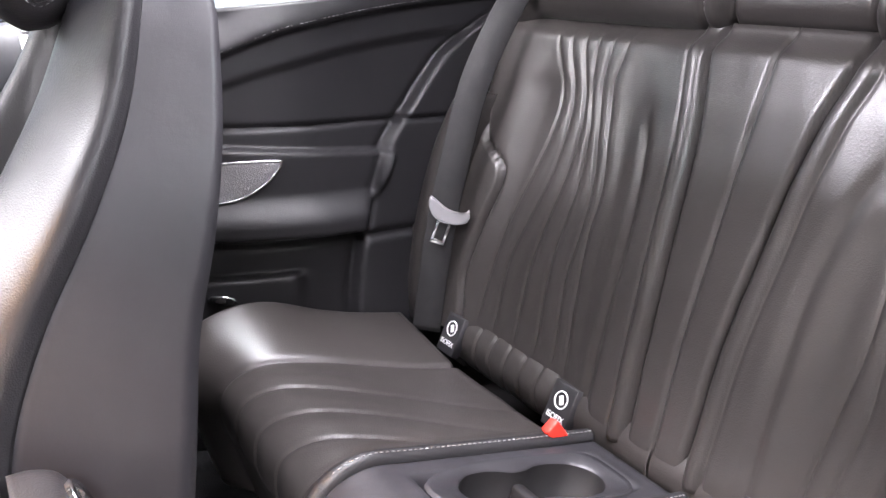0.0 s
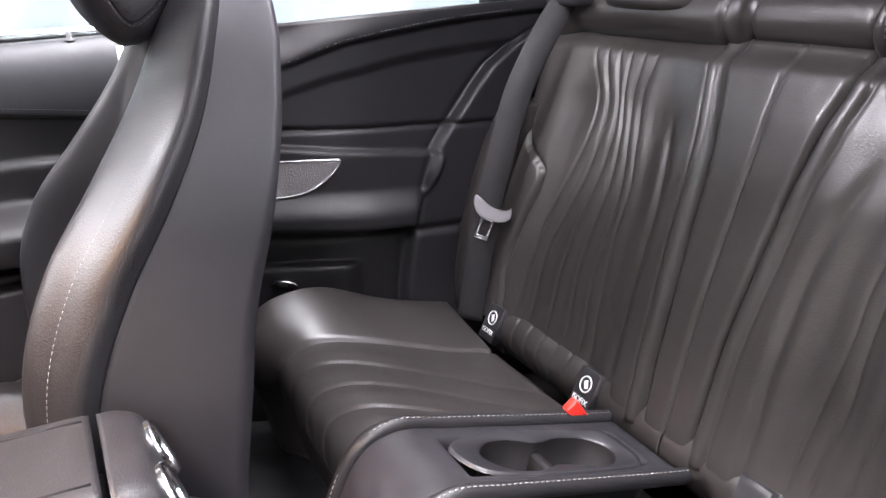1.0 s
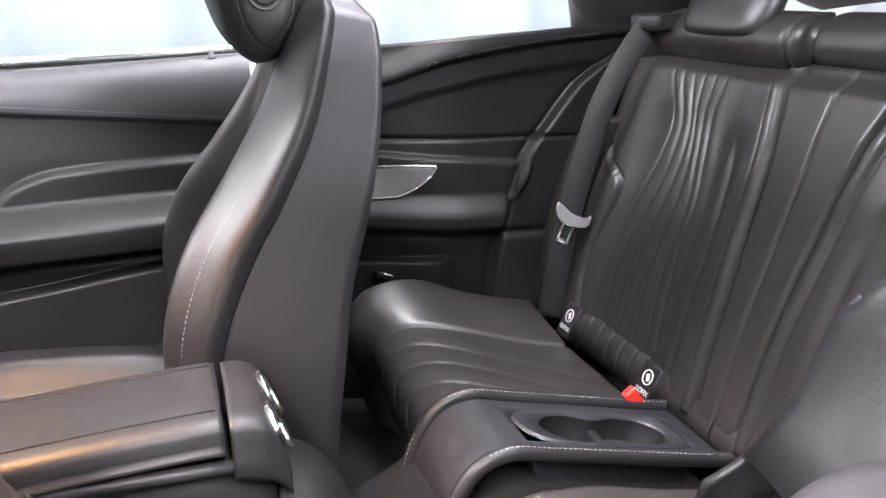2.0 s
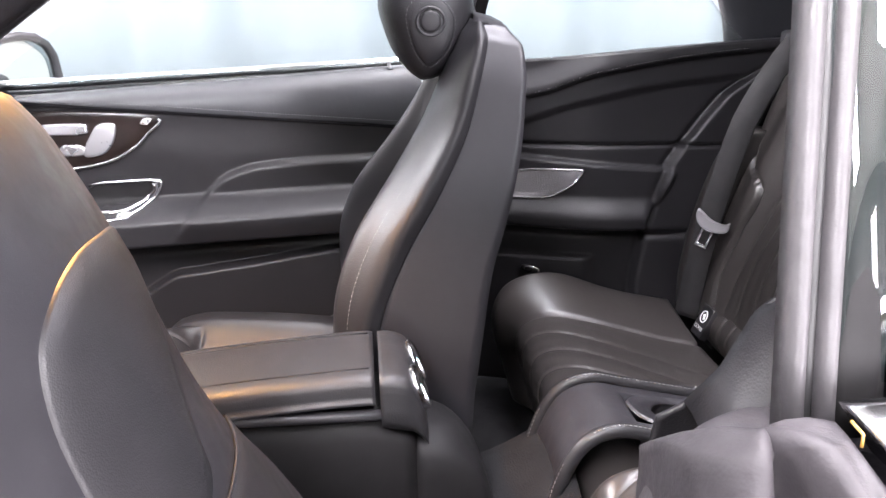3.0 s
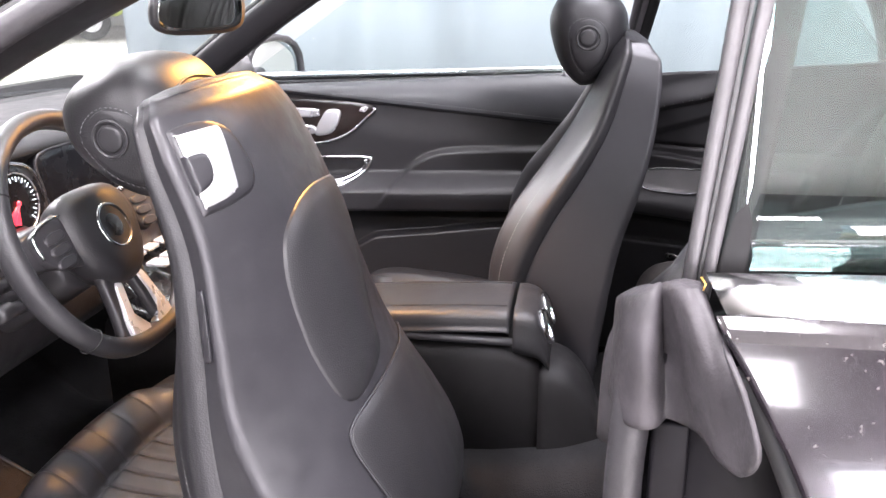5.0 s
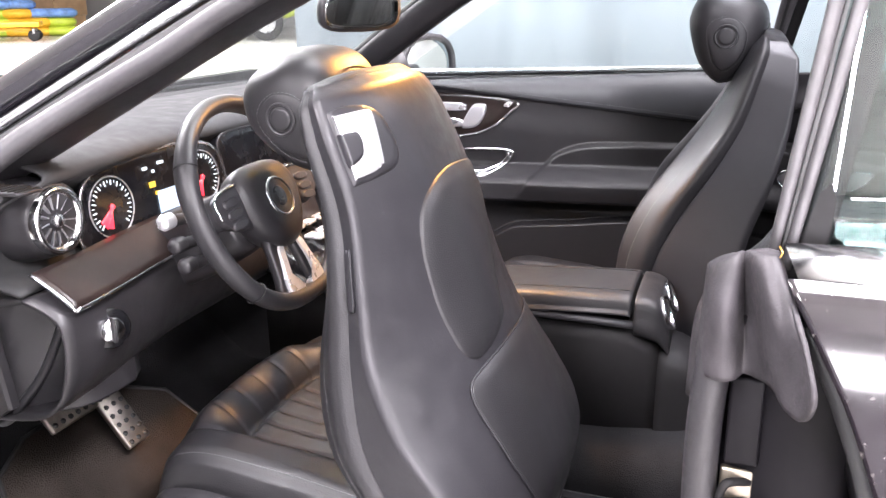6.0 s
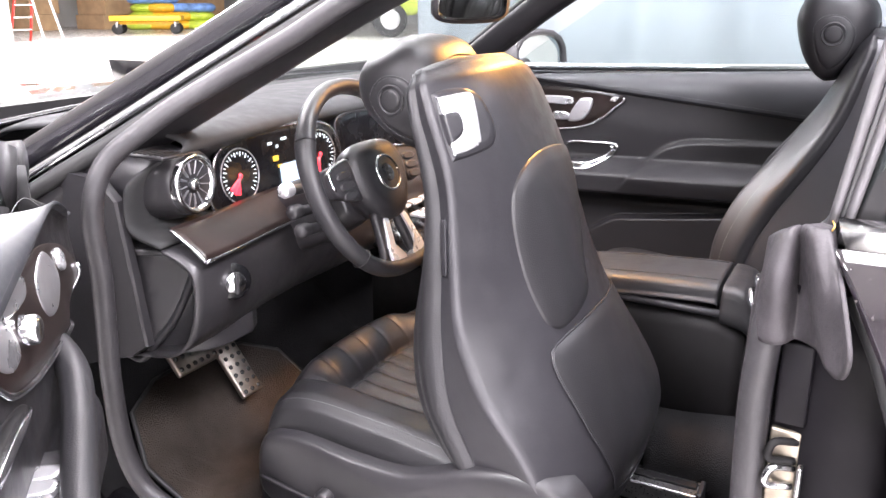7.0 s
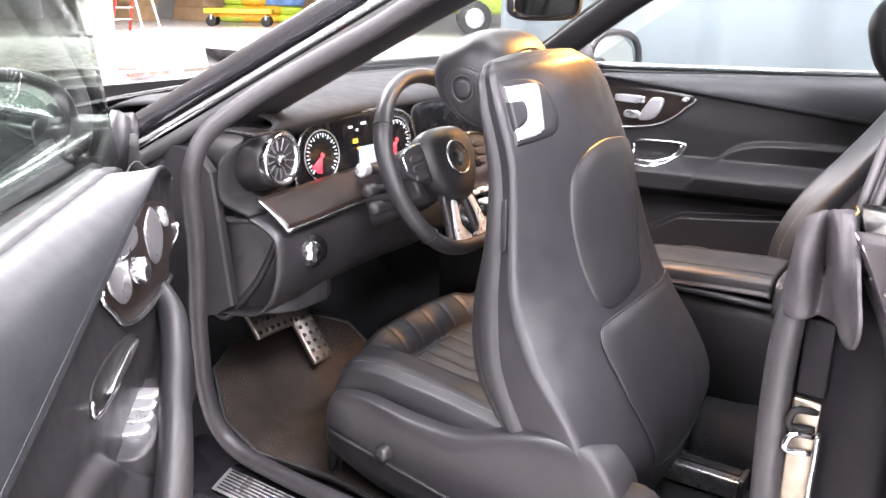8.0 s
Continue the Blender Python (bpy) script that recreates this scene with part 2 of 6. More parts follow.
def oval(c, a, b, power=2.5, n=16):
    """A superellipse ring about c with half-axis vectors a and b."""
    c, a, b = Vector(c), Vector(a), Vector(b)
    out = []
    for i in range(n):
        t = 2 * math.pi * i / n
        ct, st = math.cos(t), math.sin(t)
        out.append(c + a * math.copysign(abs(ct) ** (2 / power), ct) + b * math.copysign(abs(st) ** (2 / power), st))
    return out


def tube(pts, r, n=8, closed=False, flat=None):
    """A round bar along pts; flat: (radius across, radius along the given vector)."""
    p = [Vector(q) for q in pts]
    k = len(p)
    rings = []
    side = None
    for i in range(k):
        t = ((p[(i + 1) % k] - p[i - 1]) if closed else (p[min(i + 1, k - 1)] - p[max(i - 1, 0)])).normalized()
        if side is None:
            side = t.orthogonal().normalized()
        side = (side - t * side.dot(t)).normalized()
        up = t.cross(side)
        rr = r[i] if isinstance(r, (list, tuple)) else r
        rings.append([p[i] + (side * math.cos(2 * math.pi * j / n) + up * math.sin(2 * math.pi * j / n)) * rr for j in range(n)])
    return grid_mesh(rings, closed_u=closed, closed_v=True, caps=not closed)


def ribbon(pts, across, width, thickness):
    """A flat strap along pts."""
    across = Vector(across).normalized()
    p = [Vector(q) for q in pts]
    rings = []
    for i, q in enumerate(p):
        t = (p[min(i + 1, len(p) - 1)] - p[max(i - 1, 0)]).normalized()
        n = t.cross(across).normalized()
        w, h = across * width / 2, n * thickness / 2
        rings.append([q - w - h * 0.6, q - w * 0.96 + h, q + w * 0.96 + h, q + w - h * 0.6, q + w * 0.96 - h, q - w * 0.96 - h])
    return grid_mesh(rings, closed_v=True, caps=True)


def patch(outline, surf, height=0.003, n=4, dome=0.0, base=-0.004, edge=0.003, rings=5):
    """A raised plate on a surface: surf(a, b, h) gives the place h above the surface at (a, b)."""
    o = spline(outline, n, True)
    c = o.mean(0)
    size = np.abs(o - c).max()
    rows = [[surf(a, b, base) for a, b in o], [surf(a, b, height - edge) for a, b in o]]
    k0 = 1 - edge * 0.35 / size
    k1 = 1 - edge / size
    rows.append([surf(*(c + (q - c) * k0), height - edge * 0.3) for q in o])
    for i in range(rings):
        k = k1 * (1 - i / rings)
        rows.append([surf(*(c + (q - c) * k), height + dome * (1 - k * k)) for q in o])
    bm = grid_mesh(rows, closed_v=True)
    bm.verts.ensure_lookup_table()
    m = len(o)
    last = [bm.verts[len(bm.verts) - m + j] for j in range(m)]
    top = bm.verts.new(surf(*c, height + dome))
    for j in range(m):
        bm.faces.new((last[j], last[(j + 1) % m], top))
    return bm


def plane_surf(origin, a, b):
    """The surface for patch() in a plane with axes a and b; h goes along a x b."""
    o, a, b = Vector(origin), Vector(a).normalized(), Vector(b).normalized()
    n = a.cross(b)
    return lambda x, y, h: o + a * x + b * y + n * h


def box(c, s, bevel=0.004, seg=2):
    bm = bmesh.new()
    bmesh.ops.create_cube(bm, size=1)
    bmesh.ops.scale(bm, vec=s, verts=bm.verts)
    if bevel:
        bmesh.ops.bevel(bm, geom=bm.edges[:], offset=min(bevel, min(s) * 0.45), segments=seg, affect="EDGES", profile=0.5)
    bmesh.ops.translate(bm, vec=c, verts=bm.verts)
    return bm


def lathe(profile, origin, axis, n=32):
    """A turned body: profile rows of (radius, height along axis)."""
    axis = Vector(axis).normalized()
    a = axis.orthogonal().normalized()
    b = axis.cross(a)
    o = Vector(origin)
    rows = [[o + axis * h + (a * math.cos(2 * math.pi * j / n) + b * math.sin(2 * math.pi * j / n)) * max(r, 1e-5) for j in range(n)] for r, h in profile]
    return grid_mesh(rows, closed_v=True)


def stitches(pts, length=0.0045, gap=0.003, r=0.0006):
    """A row of single stitches along pts, as one mesh."""
    p = np.array([tuple(q) for q in pts])
    d = np.concatenate([[0], np.cumsum(np.linalg.norm(np.diff(p, axis=0), axis=1))])
    bm = bmesh.new()
    s = 0.0
    while s + length < d[-1]:
        ends = [Vector([np.interp(q, d, p[:, k]) for k in range(3)]) for q in (s, s + length)]
        t = (ends[1] - ends[0]).normalized()
        a = t.orthogonal().normalized() * r
        b = t.cross(a)
        rows = [[e + a, e + b, e - a, e - b] for e in ends]
        vs = [[bm.verts.new(q) for q in row] for row in rows]
        for j in range(4):
            bm.faces.new((vs[0][j], vs[0][(j + 1) % 4], vs[1][(j + 1) % 4], vs[1][j]))
        for row in vs:
            bm.faces.new(row)
        s += length + gap
    return bm


def lettering(name, text, size, m, material, parent, label=""):
    cu = bpy.data.curves.new(name, "FONT")
    cu.body, cu.size, cu.align_x, cu.align_y, cu.extrude = text, size, "CENTER", "CENTER", 0.0003
    cu.materials.append(material)
    ob = new(name, cu)
    base = Vector(parent["base"])
    ob.parent = parent
    ob.matrix_local = Matrix.Translation(-base) @ m
    return tagged(ob, label)


def basis(origin, x, y):
    """A pose with its x axis along x and its y axis near y."""
    x = Vector(x).normalized()
    z = x.cross(Vector(y)).normalized()
    y = z.cross(x)
    return Matrix.Translation(origin) @ Matrix((x, y, z)).transposed().to_4x4()


# ---- hall ----
def bm_box(x0, x1, y0, y1, z0, z1, bevel=0.0):
    return box(((x0 + x1) / 2, (y0 + y1) / 2, (z0 + z1) / 2), (x1 - x0, y1 - y0, z1 - z0), bevel)


HX0, HX1, HY0, HY1, HZ = -30.0, 9.0, -7.0, 30.0, 5.0
tagged(part("floor", bm_box(HX0, HX1, HY0, HY1, -0.2, 0.0), FLOOR, smooth=False), "pale glossy sealed concrete hall floor", "floor", kind="structure")
tagged(part("ceiling", bm_box(HX0, HX1, HY0, HY1, HZ, HZ + 0.2), WALLM, smooth=False), "white painted hall ceiling", "ceiling", kind="structure")
tagged(part("wall_west", bm_box(HX0 - 0.2, HX0, HY0, HY1, 0, HZ), WALLM, smooth=False), "pale painted hall wall behind the parked goods", "wall", kind="structure")
tagged(part("wall_east", bm_box(HX1, HX1 + 0.2, HY0, HY1, 0, HZ), WALLM, smooth=False), "pale painted hall wall", "wall", kind="structure")
tagged(part("wall_north", bm_box(HX0, HX1, HY1, HY1 + 0.2, 0, HZ), WALLM, smooth=False), "pale painted far hall wall", "wall", kind="structure")
# unseen wall behind the camera; its dark grey tones the car's reflections
south = new("wall_south")
tagged(south, "unseen hall wall darkened for reflections, with a wide open gate and a high window", "wall", kind="structure")
south["base"] = [0, 0, 0]
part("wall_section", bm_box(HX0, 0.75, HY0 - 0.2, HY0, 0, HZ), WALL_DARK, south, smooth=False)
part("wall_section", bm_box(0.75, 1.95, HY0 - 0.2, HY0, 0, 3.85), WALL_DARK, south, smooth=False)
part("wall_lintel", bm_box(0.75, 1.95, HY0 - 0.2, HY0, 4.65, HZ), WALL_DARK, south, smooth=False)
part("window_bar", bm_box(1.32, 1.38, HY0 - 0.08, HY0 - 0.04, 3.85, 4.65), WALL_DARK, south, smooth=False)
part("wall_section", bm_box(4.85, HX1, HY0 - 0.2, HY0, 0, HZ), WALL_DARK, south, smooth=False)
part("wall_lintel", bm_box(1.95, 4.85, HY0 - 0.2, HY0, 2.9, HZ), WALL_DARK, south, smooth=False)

# pale curtain of hanging sheets on the far side of the car
def curtain_at(s, z):
    return Vector((s, 5.65 + 0.10 * math.sin(s * 4.1 + 0.8 * math.sin(s * 0.7)) + 0.03 * math.sin(s * 11.3 + 1.0) + 0.04 * math.sin(s * 1.9), z))


curtain = thing("curtain", (2.0, 5.65, 0), "pale blue grey sheet curtain hanging in folds", "curtain")
part("cloth", sheet(curtain_at, span(-4.15, 8.5, 260), span(0.03, 4.6, 4)), CURTAIN, curtain, thick=0.01)
part("rail", tube([(-4.2, 5.65, 4.65), (8.6, 5.65, 4.65)], 0.03), METAL, curtain, "steel curtain rail")


# goods along the far wall
def platform_cart():
    c = thing("platform_cart", (-21.6, 18.6, 0), "yellow painted steel platform cart on castors", "cart")
    f = (Vector((0.77, 0.63, 0)), Vector((-0.63, 0.77, 0)))
    m = Matrix.Translation((-21.6, 18.4, 0)) @ Matrix((f[0], f[1], (0, 0, 1))).transposed().to_4x4()
    part("deck", box((0, 0, 0.50), (2.2, 1.1, 0.16), 0.02), YELLOW, c, xf=m)
    part("lower_beam", box((0, 0, 0.36), (1.7, 0.7, 0.10), 0.02), YELLOW, c, xf=m)
    for dx in (-0.9, 0.9):
        for dy in (-0.4, 0.4):
            w = part("wheel", lathe([(0.0, -0.04), (0.15, -0.04), (0.17, -0.02), (0.17, 0.02), (0.15, 0.04), (0.0, 0.04)], (dx, dy, 0.17), (0, 1, 0), 20), DARKTYRE, c, xf=m)
            part("castor_fork", box((dx, dy, 0.30), (0.07, 0.11, 0.16), 0.01), METAL, w, xf=m)


platform_cart()


def sack_pallet():
    c = thing("sack_pile", (-24.0, 21.5, 0), "pile of yellow and blue plastic sacks", "sacks")
    rnd = random.Random(4)
    for i in range(14):
        k, lev = i % 4, i // 4
        cx, cy, cz = -24.4 + 0.62 * k * 0.8 + rnd.uniform(-0.1, 0.1), 20.9 + 0.62 * k * 0.62 + rnd.uniform(-0.1, 0.1), 0.18 + 0.30 * lev
        rings = [oval((cx, cy, cz + h), (a * 0.45, a * 0.33, 0), (-a * 0.3, a * 0.4, 0), 3, 12) for h, a in ((-0.16, 0.75), (-0.08, 1.0), (0.06, 1.0), (0.15, 0.7))]
        part("sack", loft(rings, 2, 1), BLUEBAG if lev == 3 or (lev == 2 and k > 1) else (YELLOW if k % 3 else LIME), c)


sack_pallet()


def carton_stack():
    for px, py, sx, sz in ((-26.5, 21.0, 1.5, 2.1), (-25.6, 24.6, 1.7, 2.5), (-27.5, 18.6, 1.2, 2.3)):
        c = thing("carton_stack", (px, py, 0), "stack of brown cardboard cartons against the wall", "cartons", group="cartons along the wall")
        n = 4
        for i in range(n):
            part("carton", box((px + 0.05 * (i % 2), py + 0.07 * ((i * 7) % 3 - 1), sz * (i + 0.5) / n), (sx, sx, sz / n - 0.01), 0.01), CARD, c, smooth=False)


carton_stack()


def step_ladder():
    c = thing("step_ladder", (-20.4, 13.4, 0), "white and red folding step ladder standing open", "ladder")
    for sgn in (-1, 1):
        for k in (-0.35, 0.35):
            part("rail", tube([(-20.4 + k * 1.2, 13.4 + sgn * 0.30 + k * 0.6, 0.0), (-20.4, 13.4 + sgn * 0.22, 2.2)], 0.035), RED if k < 0 else SILVER, c)
    for i in range(1, 7):
        z = 0.32 * i
        part("step", box((-20.4 - 0.42 * (1 - z / 2.2), 13.4 - 0.21 * (1 - z / 2.2), z), (0.12, 0.56, 0.04), 0.008), SILVER, c)


step_ladder()


def utility_vehicle():
    m = Matrix.Translation((-13.6, 20.2, 0)) @ Matrix.Rotation(radians(35), 4, "Z")
    c = thing("utility_vehicle", (-13.6, 20.2, 0), "lime green utility vehicle with black tyres", "vehicle")
    body = [oval((x, 0, z), (0, 0.75, 0), (0, 0, h), 5, 12) for x, z, h in ((-2.6, 1.15, 0.35), (-2.5, 1.15, 0.5), (0.3, 1.15, 0.55), (0.85, 1.1, 0.5), (0.95, 1.05, 0.35))]
    part("body", loft(body, 2, 1), LIME, c, xf=m)
    part("cab", box((-1.2, 0, 2.1), (1.6, 1.4, 1.2), 0.12), LIME, c, xf=m)
    part("cab_window", box((-1.2, -0.71, 2.15), (1.3, 0.02, 0.8), 0.008), DIALBLACK, c, xf=m)
    for x in (-2.0, 0.1):
        for y in (-0.72, 0.72):
            w = part("wheel", lathe([(0.0, -0.14), (0.3, -0.14), (0.46, -0.15), (0.5, -0.08), (0.5, 0.08), (0.46, 0.15), (0.3, 0.14), (0.0, 0.14)], (x, y, 0.5), (0, 1, 0), 28), DARKTYRE, c, xf=m)
            part("rim", lathe([(0.0, -0.16), (0.10, -0.165), (0.22, -0.15), (0.28, -0.155), (0.29, -0.13), (0.29, 0.13), (0.0, 0.15)], (x, y, 0.5), (0, 1, 0), 24), SILVER, w, xf=m)


utility_vehicle()


def steel_door():
    c = thing("steel_door", (-29.9, 17.0, 0), "grey steel double door in the hall wall", "door")
    for y in (15.6, 17.2):
        leaf = part("door_leaf", box((-29.95, y, 1.3), (0.1, 1.5, 2.6), 0.02), GREYDOOR, c)
        part("door_handle", box((-29.86, y + 0.55, 1.1), (0.06, 0.18, 0.04), 0.01), METAL, leaf)


steel_door()


def round_column(x, y):
    c = thing("round_column", (x, y, 0), "round white painted column with a grey foot ring", "column")
    part("shaft", lathe([(0.0, 0.0), (0.42, 0.0), (0.42, 5.0)], (x, y, 0), (0, 0, 1), 28), WALLM, c)
    part("foot_ring", lathe([(0.44, 0.0), (0.46, 0.0), (0.46, 0.12), (0.43, 0.13)], (x, y, 0), (0, 0, 1), 28), GREYDOOR, c)


round_column(-18.7, 11.0)


# ---- seats ----
US = [-0.07, 0.0, 0.1, 0.2, 0.3, 0.4, 0.5, 0.6, 0.645, 0.668]
T_W = [0.258, 0.283, 0.283, 0.280, 0.262, 0.244, 0.224, 0.212, 0.195, 0.160]
T_RC = [0.030, -0.008, -0.012, -0.005, -0.004, -0.006, -0.006, 0.000, 0.012, 0.034]
T_RE = [0.085, 0.045, 0.055, 0.085, 0.096, 0.072, 0.048, 0.046, 0.050, 0.058]
T_RE_FLAT = [0.020, -0.030, -0.022, -0.014, -0.010, -0.018, -0.018, -0.004, 0.010, 0.035]
T_SEAM = [0.130, 0.136, 0.146, 0.152, 0.132, 0.098, 0.073, 0.068, 0.068, 0.076]
T_FB = [0.160, 0.178, 0.203, 0.220, 0.207, 0.166, 0.128, 0.106, 0.096, 0.082]
T_FC = [0.120, 0.118, 0.110, 0.105, 0.100, 0.096, 0.090, 0.080, 0.070, 0.062]
T_TIP = [0.80, 0.80, 0.80, 0.78, 0.72, 0.62, 0.52, 0.42, 0.36, 0.30]


def front_seat(yc, bx, bz, lean, out, label, belt_lever, foot, edge_table):
    """A front seat. (bx, bz): rear end of the cushion; foot: (x, z) of the rear of its back; edge_table: how far the rear corners curve forward; lean: degrees to the rear; out: +1 where its door is at +y."""
    ox, oz = foot
    a = radians(lean)
    B = Matrix(((-math.cos(a), 0, math.sin(a), ox), (0, out, 0, yc), (math.sin(a), 0, math.cos(a), oz), (0, 0, 0, 1)))
    at = lambda v, w, u: B @ Vector((v, w, u))
    s = thing("front_seat", (bx - 0.25, yc, 0.22), label, "seat", group="front seats")

    def rear(sv, u, h=0.0):
        W, rc, re = (table(u, US, t) for t in (T_W, T_RC, edge_table))
        rc = min(rc, re)
        q = abs(sv)
        if q <= 1:
            v, w = rc + (re - rc) * q**2.3, W * sv
            nv, nw = -1.0, 0.25 * sv
        else:
            k = (q - 1) / 0.5
            sm = table(u, US, T_SEAM)
            v, w = re + (sm - re) * k, math.copysign(W * (1 - 0.06 * k), sv)
            nv, nw = -0.2 * (1 - k), math.copysign(1.0, sv)
        n = math.hypot(nv, nw)
        return at(v + h * nv / n, w + h * nw / n, u)

    us = list(spline([[u] for u in US], 5)[:, 0])
    shell = part("backrest_shell", sheet(lambda u, sv: rear(sv, u), us, span(-1.5, 1.5, 61)), SHELL, s, "dark grey soft-touch rear shell", thick=0.004)

    def front(k, u):
        W, sm, fb, fc, fw = (table(u, US, t) for t in (T_W, T_SEAM, T_FB, T_FC, T_TIP))
        pts = [(-0.945, sm - 0.006), (-0.975, sm + 0.28 * (fb - sm)), (-(0.60 + 0.37 * fw), sm + 0.68 * (fb - sm)), (-fw, fb), (-0.72 * fw, fc + 0.45 * (fb - fc)), (-0.5 * fw, fc), (-0.25 * fw, fc), (0, fc)]
        pts = pts + [(-w, v) for w, v in pts[-2::-1]]
        w, v = front.cache.setdefault(round(u, 5), spline(pts, 6))[k]
        groove = sum(dip(w * W, g, 0.0028) for g in (-0.095, -0.057, -0.019, 0.019, 0.057, 0.095)) * smooth(0.0, 0.08, u) * (1 - smooth(0.56, 0.62, u))
        return at(v - 0.004 * groove, w * W, u)

    front.cache = {}
    us2 = us
    bm = grid_mesh([[front(k, u) for k in range(85)] for u in us2])
    bm.verts.ensure_lookup_table()
    part("backrest_cushion", bm, LEATHER, s, "black leather seat back with upright pleats", thick=0.004)
    # cap on the crown of the back
    W, rc, re, sm, fb = (table(0.668, US, t) for t in (T_W, T_RC, edge_table, T_SEAM, T_FB))
    ring = lambda u, k: [at(sm + (p[0] - sm) * k, p[1] * k, u) for p in crown]
    crown = [(rc + (re - rc) * abs(q) ** 4.0, W * q) for q in span(-1, 1, 13)] + [(sm, W)] + [(fb, W * 0.8), (0.07, W * 0.4), (0.066, 0), (0.07, -W * 0.4), (fb, -W * 0.8), (sm, -W)]
    part("crown", grid_mesh([ring(0.667, 1.0), ring(0.674, 0.9), ring(0.679, 0.6), ring(0.680, 0.02)], closed_v=True), LEATHER, s)
    # groove along the seam of shell and leather
    for sgn in (-1, 1):
        part("border_groove", tube([rear(sgn * 1.5, u, 0.0006) for u in us if u > 0.0], 0.0030, 6), RECESS, s)
        pts = [at(table(u, US, T_SEAM) + 0.68 * (table(u, US, T_FB) - table(u, US, T_SEAM)) + 0.001, sgn * (0.606 + 0.37 * table(u, US, T_TIP)) * table(u, US, T_W), u) for u in us if 0.02 < u < 0.66]
        part("seam_stitching", stitches(pts), STITCH, s, "pale grey seam stitching")
    # map-pocket pad and lower flap on the shell
    def on_shell(w, u, h):
        return rear(w / table(u, US, T_W), u, h)

    pad = [(0.124, 0.235), (0.100, 0.233), (0.041, 0.243), (0.006, 0.259), (-0.010, 0.290), (-0.045, 0.34), (-0.105, 0.40), (-0.165, 0.45), (-0.190, 0.475), (-0.15, 0.490), (-0.053, 0.499), (0.011, 0.499), (0.070, 0.487), (0.118, 0.460), (0.143, 0.408), (0.150, 0.340), (0.147, 0.280), (0.140, 0.250)]
    pocket = part("map_pocket", patch(pad, on_shell, 0.0055, 5, dome=0.005, base=-0.006, edge=0.007), LEATHER, s, "padded map pocket panel")
    part("pocket_rim", tube([on_shell(w, u, -0.0005) for w, u in spline(pad, 5, True)], 0.0022, 6, closed=True), RECESS, pocket)
    flap = [(0.161, 0.205), (0.166, 0.180), (0.164, 0.130), (0.155, 0.065), (0.128, -0.015), (0.08, -0.05), (-0.10, -0.055), (-0.21, -0.03), (-0.245, 0.06), (-0.235, 0.16), (-0.19, 0.222), (-0.066, 0.226), (0.04, 0.226), (0.115, 0.222), (0.148, 0.216)]
    lower = part("lower_flap", patch(flap, on_shell, 0.006, 5, dome=0.006, base=-0.006, edge=0.006), LEATHER, s, "lower leather flap with a piped edge")
    part("flap_piping", tube([on_shell(w, u, 0.005) for w, u in spline(flap, 5, True)], 0.0020, 6, closed=True), SHELL, lower)
    # release lever in a silver plate, high on the outer side
    rimo = [(0.110, 0.605), (0.125, 0.622), (0.150, 0.630), (0.183, 0.631), (0.194, 0.624), (0.203, 0.58), (0.208, 0.533), (0.198, 0.527), (0.149, 0.527), (0.121, 0.534), (0.106, 0.560)]
    hood = part("lever_surround", patch(rimo, on_shell, 0.006, 5, base=-0.004, edge=0.006), SHELL, s)
    plate = [(0.189, 0.619), (0.186, 0.621), (0.135, 0.617), (0.130, 0.614), (0.130, 0.606), (0.149, 0.548), (0.154, 0.541), (0.170, 0.536), (0.200, 0.536), (0.203, 0.539), (0.198, 0.58)]
    part("lever_plate", patch(plate, on_shell, 0.0085, 5, base=0.002, edge=0.002), SILVER, hood, "bright silver release lever plate")
    knob = [(0.199, 0.594), (0.196, 0.596), (0.178, 0.594), (0.172, 0.590), (0.174, 0.573), (0.184, 0.559), (0.201, 0.554), (0.204, 0.557)]
    part("lever", patch(knob, on_shell, 0.013, 5, base=0.004, edge=0.004), SHELL, hood, "dark grey release lever")
    if belt_lever:
        part("side_tab", patch([(0.385, -0.02), (0.45, -0.02), (0.455, 0.0), (0.45, 0.014), (0.385, 0.014), (0.38, 0.0)], lambda u, k, h: rear(1.28 + k * 7, u, h), 0.008, 4, dome=0.002), SHELL, s)
    # head restraint
    prof = [(0.553, 0.132, 0.143, 0.055), (0.562, 0.112, 0.162, 0.085), (0.585, 0.090, 0.190, 0.110), (0.62, 0.077, 0.214, 0.123), (0.66, 0.071, 0.232, 0.126), (0.70, 0.077, 0.230, 0.119), (0.726, 0.094, 0.212, 0.100), (0.743, 0.122, 0.182, 0.06)]
    rings = []
    for u, v0, v1, hw in prof:
        rings.append([at((v0 + v1) / 2 + (v1 - v0) / 2 * math.copysign(abs(math.cos(t)) ** 0.75, math.cos(t)), hw * math.copysign(abs(math.sin(t)) ** 0.6, math.sin(t)), u) for t in span(0, 2 * math.pi * 19 / 20, 20)])
    head = part("head_restraint", loft(rings, 4, 2), LEATHER, s, "black leather head restraint")
    part("rear_seam", tube([at(table(u, [p[0] for p in prof], [p[1] for p in prof]) - 0.0005 + 0.008 * (w / 0.1) ** 4, w, u) for w in span(-0.105, 0.105, 24) for u in (0.690 - 0.035 * (w / 0.105) ** 2,)], 0.0018, 6), LEATHER, head)
    tear = [(0.038, 0.008), (0.026, 0.028), (-0.004, 0.036), (-0.032, 0.020), (-0.040, -0.008), (-0.034, -0.042), (-0.012, -0.068), (0.012, -0.052), (0.030, -0.022)]
    disc = [(0.022 * math.cos(t), 0.022 * math.sin(t)) for t in span(0, 2 * math.pi * 11 / 12, 12)]
